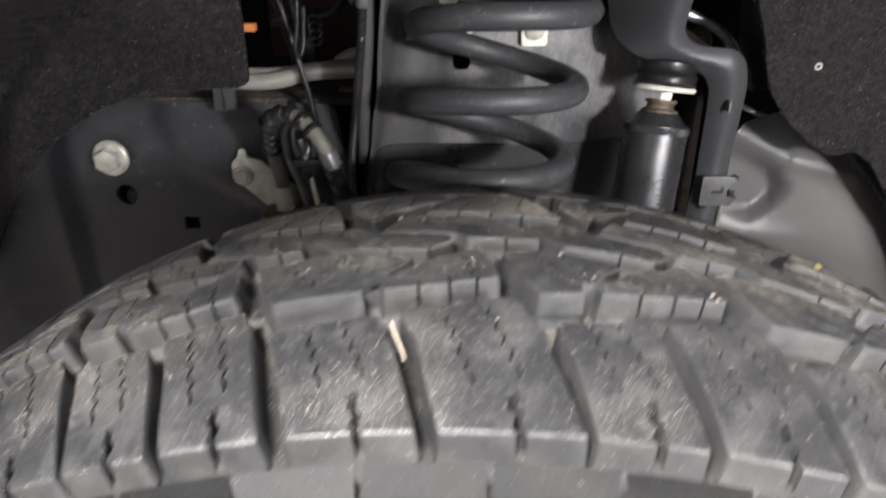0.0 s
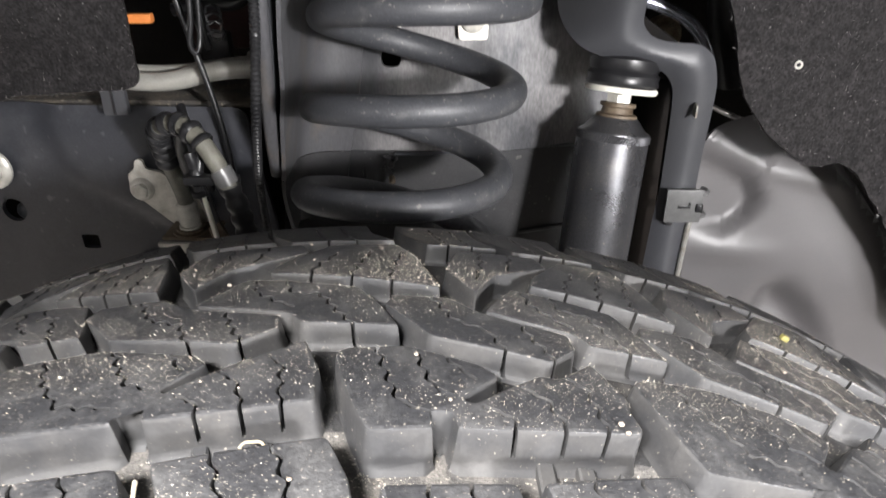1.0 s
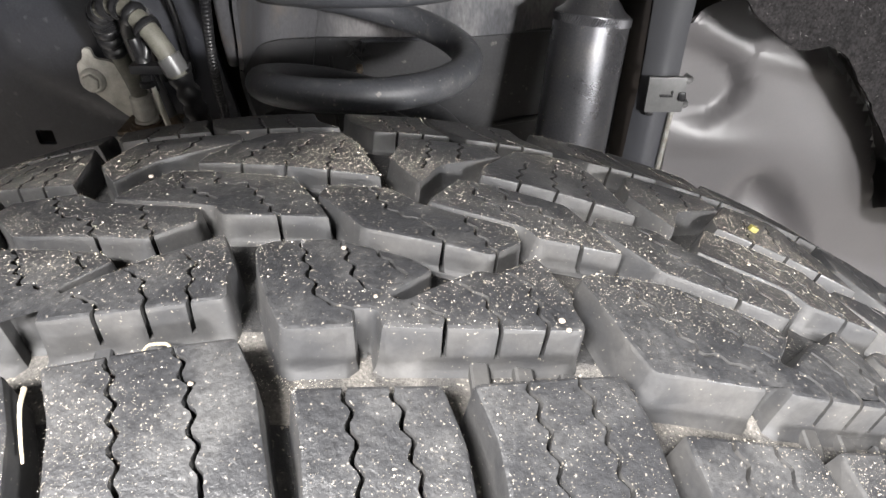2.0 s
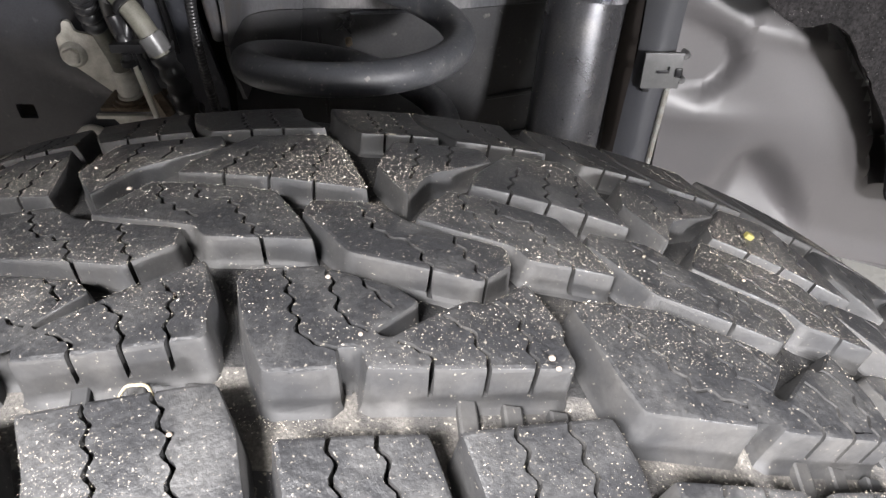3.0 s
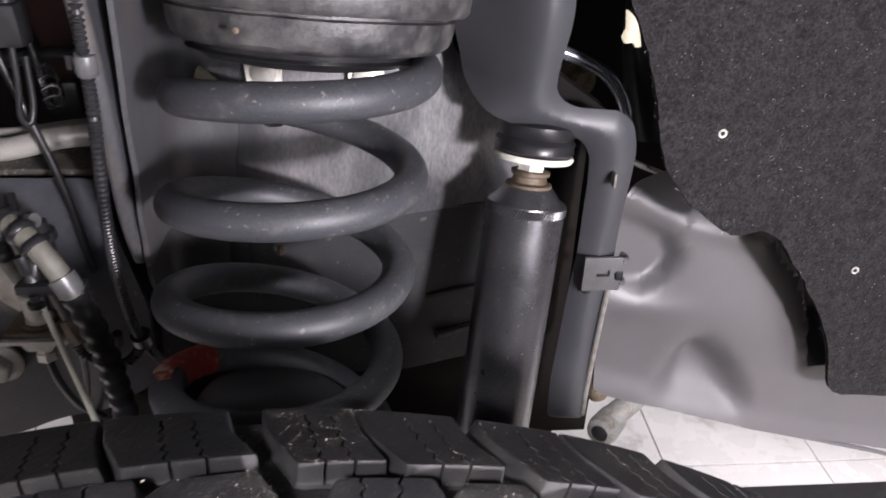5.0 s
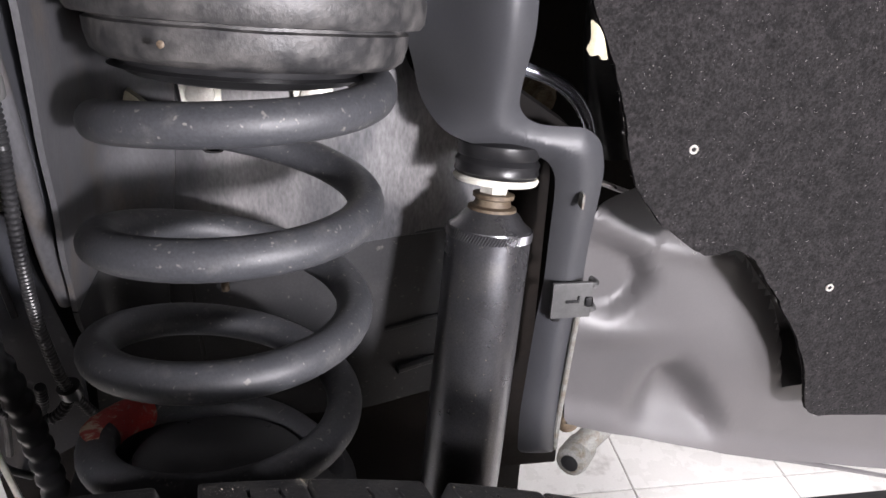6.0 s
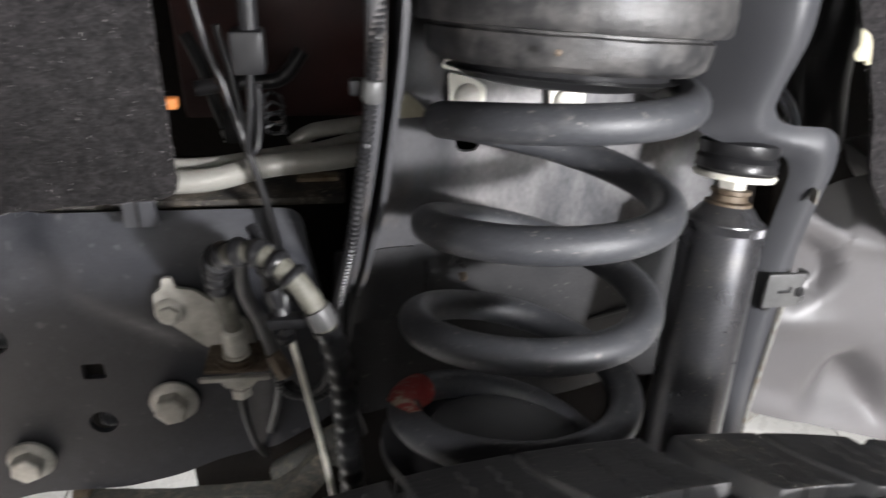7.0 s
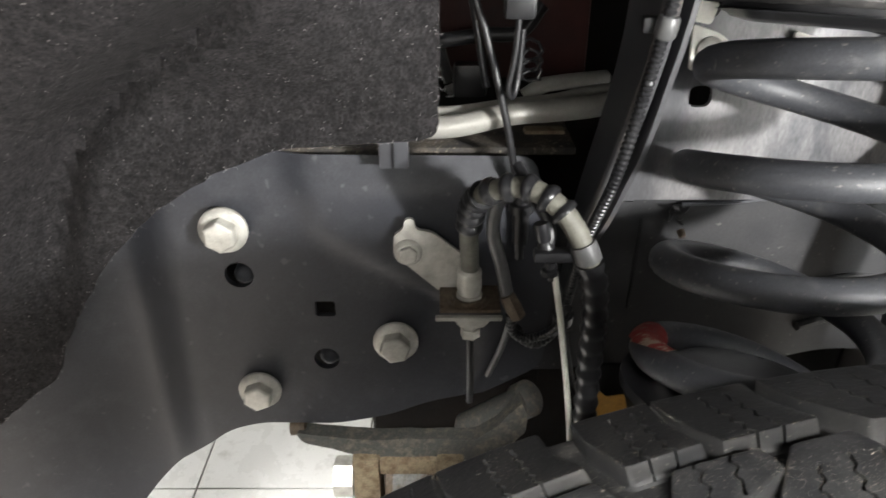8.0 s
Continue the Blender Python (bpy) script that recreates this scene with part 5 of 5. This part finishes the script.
# fine dust that clings to the rims of the blocks and slides off into the grooves
while count < 54000:
    o_ = rng.choice(polys)
    i = rng.randrange(len(o_))
    a, b = Vector(o_[i - 1]), Vector(o_[i])
    if rng.random() > (b - a).length / 0.03:
        continue
    p = a.lerp(b, rng.random())
    if noise.noise(Vector((p.x * 60, p.y * 60, 7.7))) < rng.uniform(-0.1, 0.5):
        continue
    e = (b - a).normalized()
    out = rng.gauss(0.0, 0.0011)
    p += out * Vector((e.y, -e.x))
    hit = any(x0 < p.x < x1 and y0 < p.y < y1 and inside(q_, p.x, p.y) for x0, x1, y0, y1, q_ in boxes)
    size = 0.00004 + 0.00004 * rng.expovariate(1.0)
    base = on_tyre(p.x, p.y, (0.0002 if abs(out) < 0.001 else 0.0) - size * 0.35 if hit else groove(p.y) * 0.98 - size)
    first = len(verts)
    for d in ((1, 0, 0), (-0.6, 0.8, 0), (-0.6, -0.8, 0.1), (0.1, 0, 0.9), (0, 0.1, -0.9)):
        verts.append(base + Vector([c * size * rng.uniform(0.6, 1.2) for c in d]))
    for f in ((0, 1, 3), (1, 2, 3), (2, 0, 3), (1, 0, 4), (2, 1, 4), (0, 2, 4)):
        faces.append(tuple(first + i for i in f))
    count += 1
gm = bpy.data.meshes.new("sand_grains")
gm.from_pydata(verts, [], faces)
gm.materials.append(GRIT)
grit = new("sand_grains", gm)
grit.matrix_world = HUB
tagged(grit, "pale sand grains scattered over the tyre tread", "sand", kind="stuff")

# ---- small things caught in the tread ----
def pebble_mesh(r, seed):
    g, bm = random.Random(seed), bmesh.new()
    bmesh.ops.create_icosphere(bm, subdivisions=2, radius=r)
    k = Vector((g.uniform(0.8, 1.25), g.uniform(0.7, 1.1), g.uniform(0.55, 0.8)))
    for v in bm.verts:
        v.co = Vector(c * m for c, m in zip(v.co * (1 + 0.25 * noise.noise(v.co * 900 + Vector((seed, 0, 0)))), k))
    return bm


for n_, (s, v, r) in enumerate(((0.0823, -0.1445, 0.0020), (0.0838, -0.1472, 0.0018), (0.0280, -0.1235, 0.0014), (-0.0408, -0.0768, 0.0015), (0.1525, -0.0905, 0.0014),
                                (0.0382, -0.1432, 0.0013), (0.0025, -0.1700, 0.0014), (-0.0205, -0.0370, 0.0012), (0.118, -0.092, 0.0010), (-0.09, -0.136, 0.0010))):
    ob = lone("pebble", pebble_mesh(r * 0.45, n_ + 3), PEBBLE, "tiny pale pebble lying on the tyre tread", "pebble", "pebbles on the tyre")
    ob.matrix_world = HUB @ Matrix.Translation(on_tyre(s, v, -r * 0.45))
chip = lone("yellow_chip", box((-0.0016, -0.0011, -0.0011), (0.0016, 0.0011, 0.0011), 0.0006), YELLOWCHIP, "yellow-green plastic chip wedged between tread blocks", "chip")
chip.matrix_world = HUB @ Matrix.Translation(on_tyre(0.1700, -0.0560, -0.0012)) @ Matrix.Rotation(0.5, 4, "Y")
straw = lone("dry_straw", tube(spline([on_tyre(-0.0150, -0.1580, 0.0075), on_tyre(-0.0133, -0.1550, 0.0058), on_tyre(-0.0109, -0.1544, 0.0056), on_tyre(-0.0082, -0.1547, 0.0058), on_tyre(-0.0060, -0.1575, 0.0078)], 8), 0.0004, 8), STRAW,
             "curled dry straw caught in a tread groove", "straw")
straw.matrix_world = HUB
sliver = lone("wood_sliver", tube(spline([on_tyre(-0.0345, -0.1690, 0.0015), on_tyre(-0.0330, -0.1740, 0.0008), on_tyre(-0.0305, -0.1800, 0.0010), on_tyre(-0.0285, -0.1850, 0.0022)], 8), lambda i: 0.00055 - 0.00001 * i, 8), SLIVER,
              "pale sliver of wood wedged beside a shoulder block", "sliver")
sliver.matrix_world = HUB


def sand_bank(s0, s1, v0, v1, amount, seed):
    """Loose brown sand lying at the bottom of the grooves."""
    g, vs, fs = random.Random(seed), [], []
    for _ in range(amount):
        s, v = g.gauss((s0 + s1) / 2, (s1 - s0) / 3), g.gauss((v0 + v1) / 2, (v1 - v0) / 3)
        size = 0.00005 + 0.00006 * g.expovariate(1.0)
        base = on_tyre(s, v, groove(v) - size * 0.4)
        n0 = len(vs)
        for d in ((1, 0, 0), (-0.6, 0.8, 0), (-0.6, -0.8, 0.1), (0.1, 0, 0.9)):
            vs.append(base + Vector([c * size * g.uniform(0.6, 1.2) for c in d]))
        fs += [tuple(n0 + i for i in f) for f in ((0, 1, 3), (1, 2, 3), (2, 0, 3), (2, 1, 0))]
    return vs, fs


verts, faces = [], []
g = random.Random(12)
for n_ in range(34):
    s, v = g.uniform(-0.2, 0.24), g.choice((-0.036, -0.080, -0.112, -0.117, -0.155, -0.157, -0.159, -0.162))
    vs, fs = sand_bank(s, s + 0.020, v - 0.003, v + 0.003, 110, n_)
    faces += [tuple(len(verts) + i for i in f) for f in fs]
    verts += vs
sm = bpy.data.meshes.new("groove_sand")
sm.from_pydata(verts, [], faces)
sm.materials.append(GRIT)
bank = new("groove_sand", sm)
bank.matrix_world = HUB
tagged(bank, "loose brown sand lying in the tread grooves", "sand", kind="stuff")


# ---- lint and loose fibres on the felt ----
def lint(name, place, lo, hi, outline, amount, seed, edge):
    g, vs, fs = random.Random(seed), [], []

    def fibre(p, d, length, w):
        n0 = len(vs)
        side = Vector((d.z, 0, -d.x)).normalized() * w
        bow = Vector((g.uniform(-1, 1), -0.4, g.uniform(-1, 1))) * length * 0.25
        for k in range(4):
            q = p + d * (length * k / 3) + bow * (k / 3) ** 2
            vs.extend((q - side, q + side))
        for k in range(3):
            fs.append((n0 + 2 * k, n0 + 2 * k + 1, n0 + 2 * k + 3, n0 + 2 * k + 2))

    made = 0
    while made < amount:
        u, v = g.uniform(lo[0], hi[0]), g.uniform(lo[1], hi[1])
        if inside(outline, u, v):
            p = place(u, v) + Vector((0, -0.0040, 0))
            a = g.uniform(0, 6.28)
            fibre(p, Vector((math.cos(a), -0.15, math.sin(a))).normalized(), g.uniform(0.0006, 0.0020), g.uniform(0.00003, 0.00008))
            made += 1
    for i, b in enumerate(outline):
        a = Vector(outline[i - 1])
        b = Vector(b)
        if (b - a).length > 0.3:
            continue
        for _ in range(int((b - a).length * edge)):
            q = a.lerp(b, g.random())
            p = place(q.x, q.y) + Vector((0, -0.001, 0))
            c = g.uniform(0, 6.28)
            fibre(p, Vector((math.cos(c), g.uniform(-0.3, 0.3), math.sin(c))).normalized(), g.uniform(0.001, 0.0035), g.uniform(0.00004, 0.00009))
    me = bpy.data.meshes.new(name)
    me.from_pydata(vs, [], fs)
    me.materials.append(LINT)
    return tagged(new(name, me), "pale lint fibres clinging to the felt liner", "lint", kind="stuff")


lint("lint", right_place, (0.18, 0.52), (0.58, 1.0), RLINE, 420, 5, 260)
lint("lint", left_place, (-0.56, 0.60), (-0.20, 1.0), LLINE, 300, 6, 260)

# ---- floor tiles ----
tile_bm = box((0.0015, 0.0015, -0.006), (0.2985, 0.2985, 0.0), 0.0012)
tile_me = mesh_of("tile", tile_bm, TILE, smooth=False)
for i in range(-8, 9):
    for j in range(0, 9):
        ob = new("tile", tile_me)
        ob.location = (0.565 + 0.3 * i, 0.145 + 0.3 * j + 0.0, FLOOR + 0.0)
        ob.parent = floor

# the tiles farther off, joined
verts, faces = [], []
for i in range(-18, 15):
    for j in range(0, 19):
        if -8 <= i <= 8 and 0 <= j <= 8:
            continue
        x0, y0 = 0.565 + 0.3 * i + 0.0015, 0.145 + 0.3 * j + 0.0015
        if x0 < -4.98 or x0 + 0.297 > 4.98 or y0 < -3.98 or y0 + 0.297 > 5.98:
            continue
        n0 = len(verts)
        for inset, h in ((0.0, FLOOR - 0.006), (0.0, FLOOR - 0.0012), (0.0012, FLOOR)):
            verts += [(x0 + inset, y0 + inset, h), (x0 + 0.297 - inset, y0 + inset, h), (x0 + 0.297 - inset, y0 + 0.297 - inset, h), (x0 + inset, y0 + 0.297 - inset, h)]
        for k in (0, 4):
            faces += [(n0 + k + a_, n0 + k + (a_ + 1) % 4, n0 + k + 4 + (a_ + 1) % 4, n0 + k + 4 + a_) for a_ in range(4)]
        faces.append((n0 + 8, n0 + 9, n0 + 10, n0 + 11))
field = bpy.data.meshes.new("tile_field")
field.from_pydata(verts, [], faces)
field.materials.append(TILE)
ob = new("tile_field", field)
ob.parent = floor
ob["kind"] = "stuff"
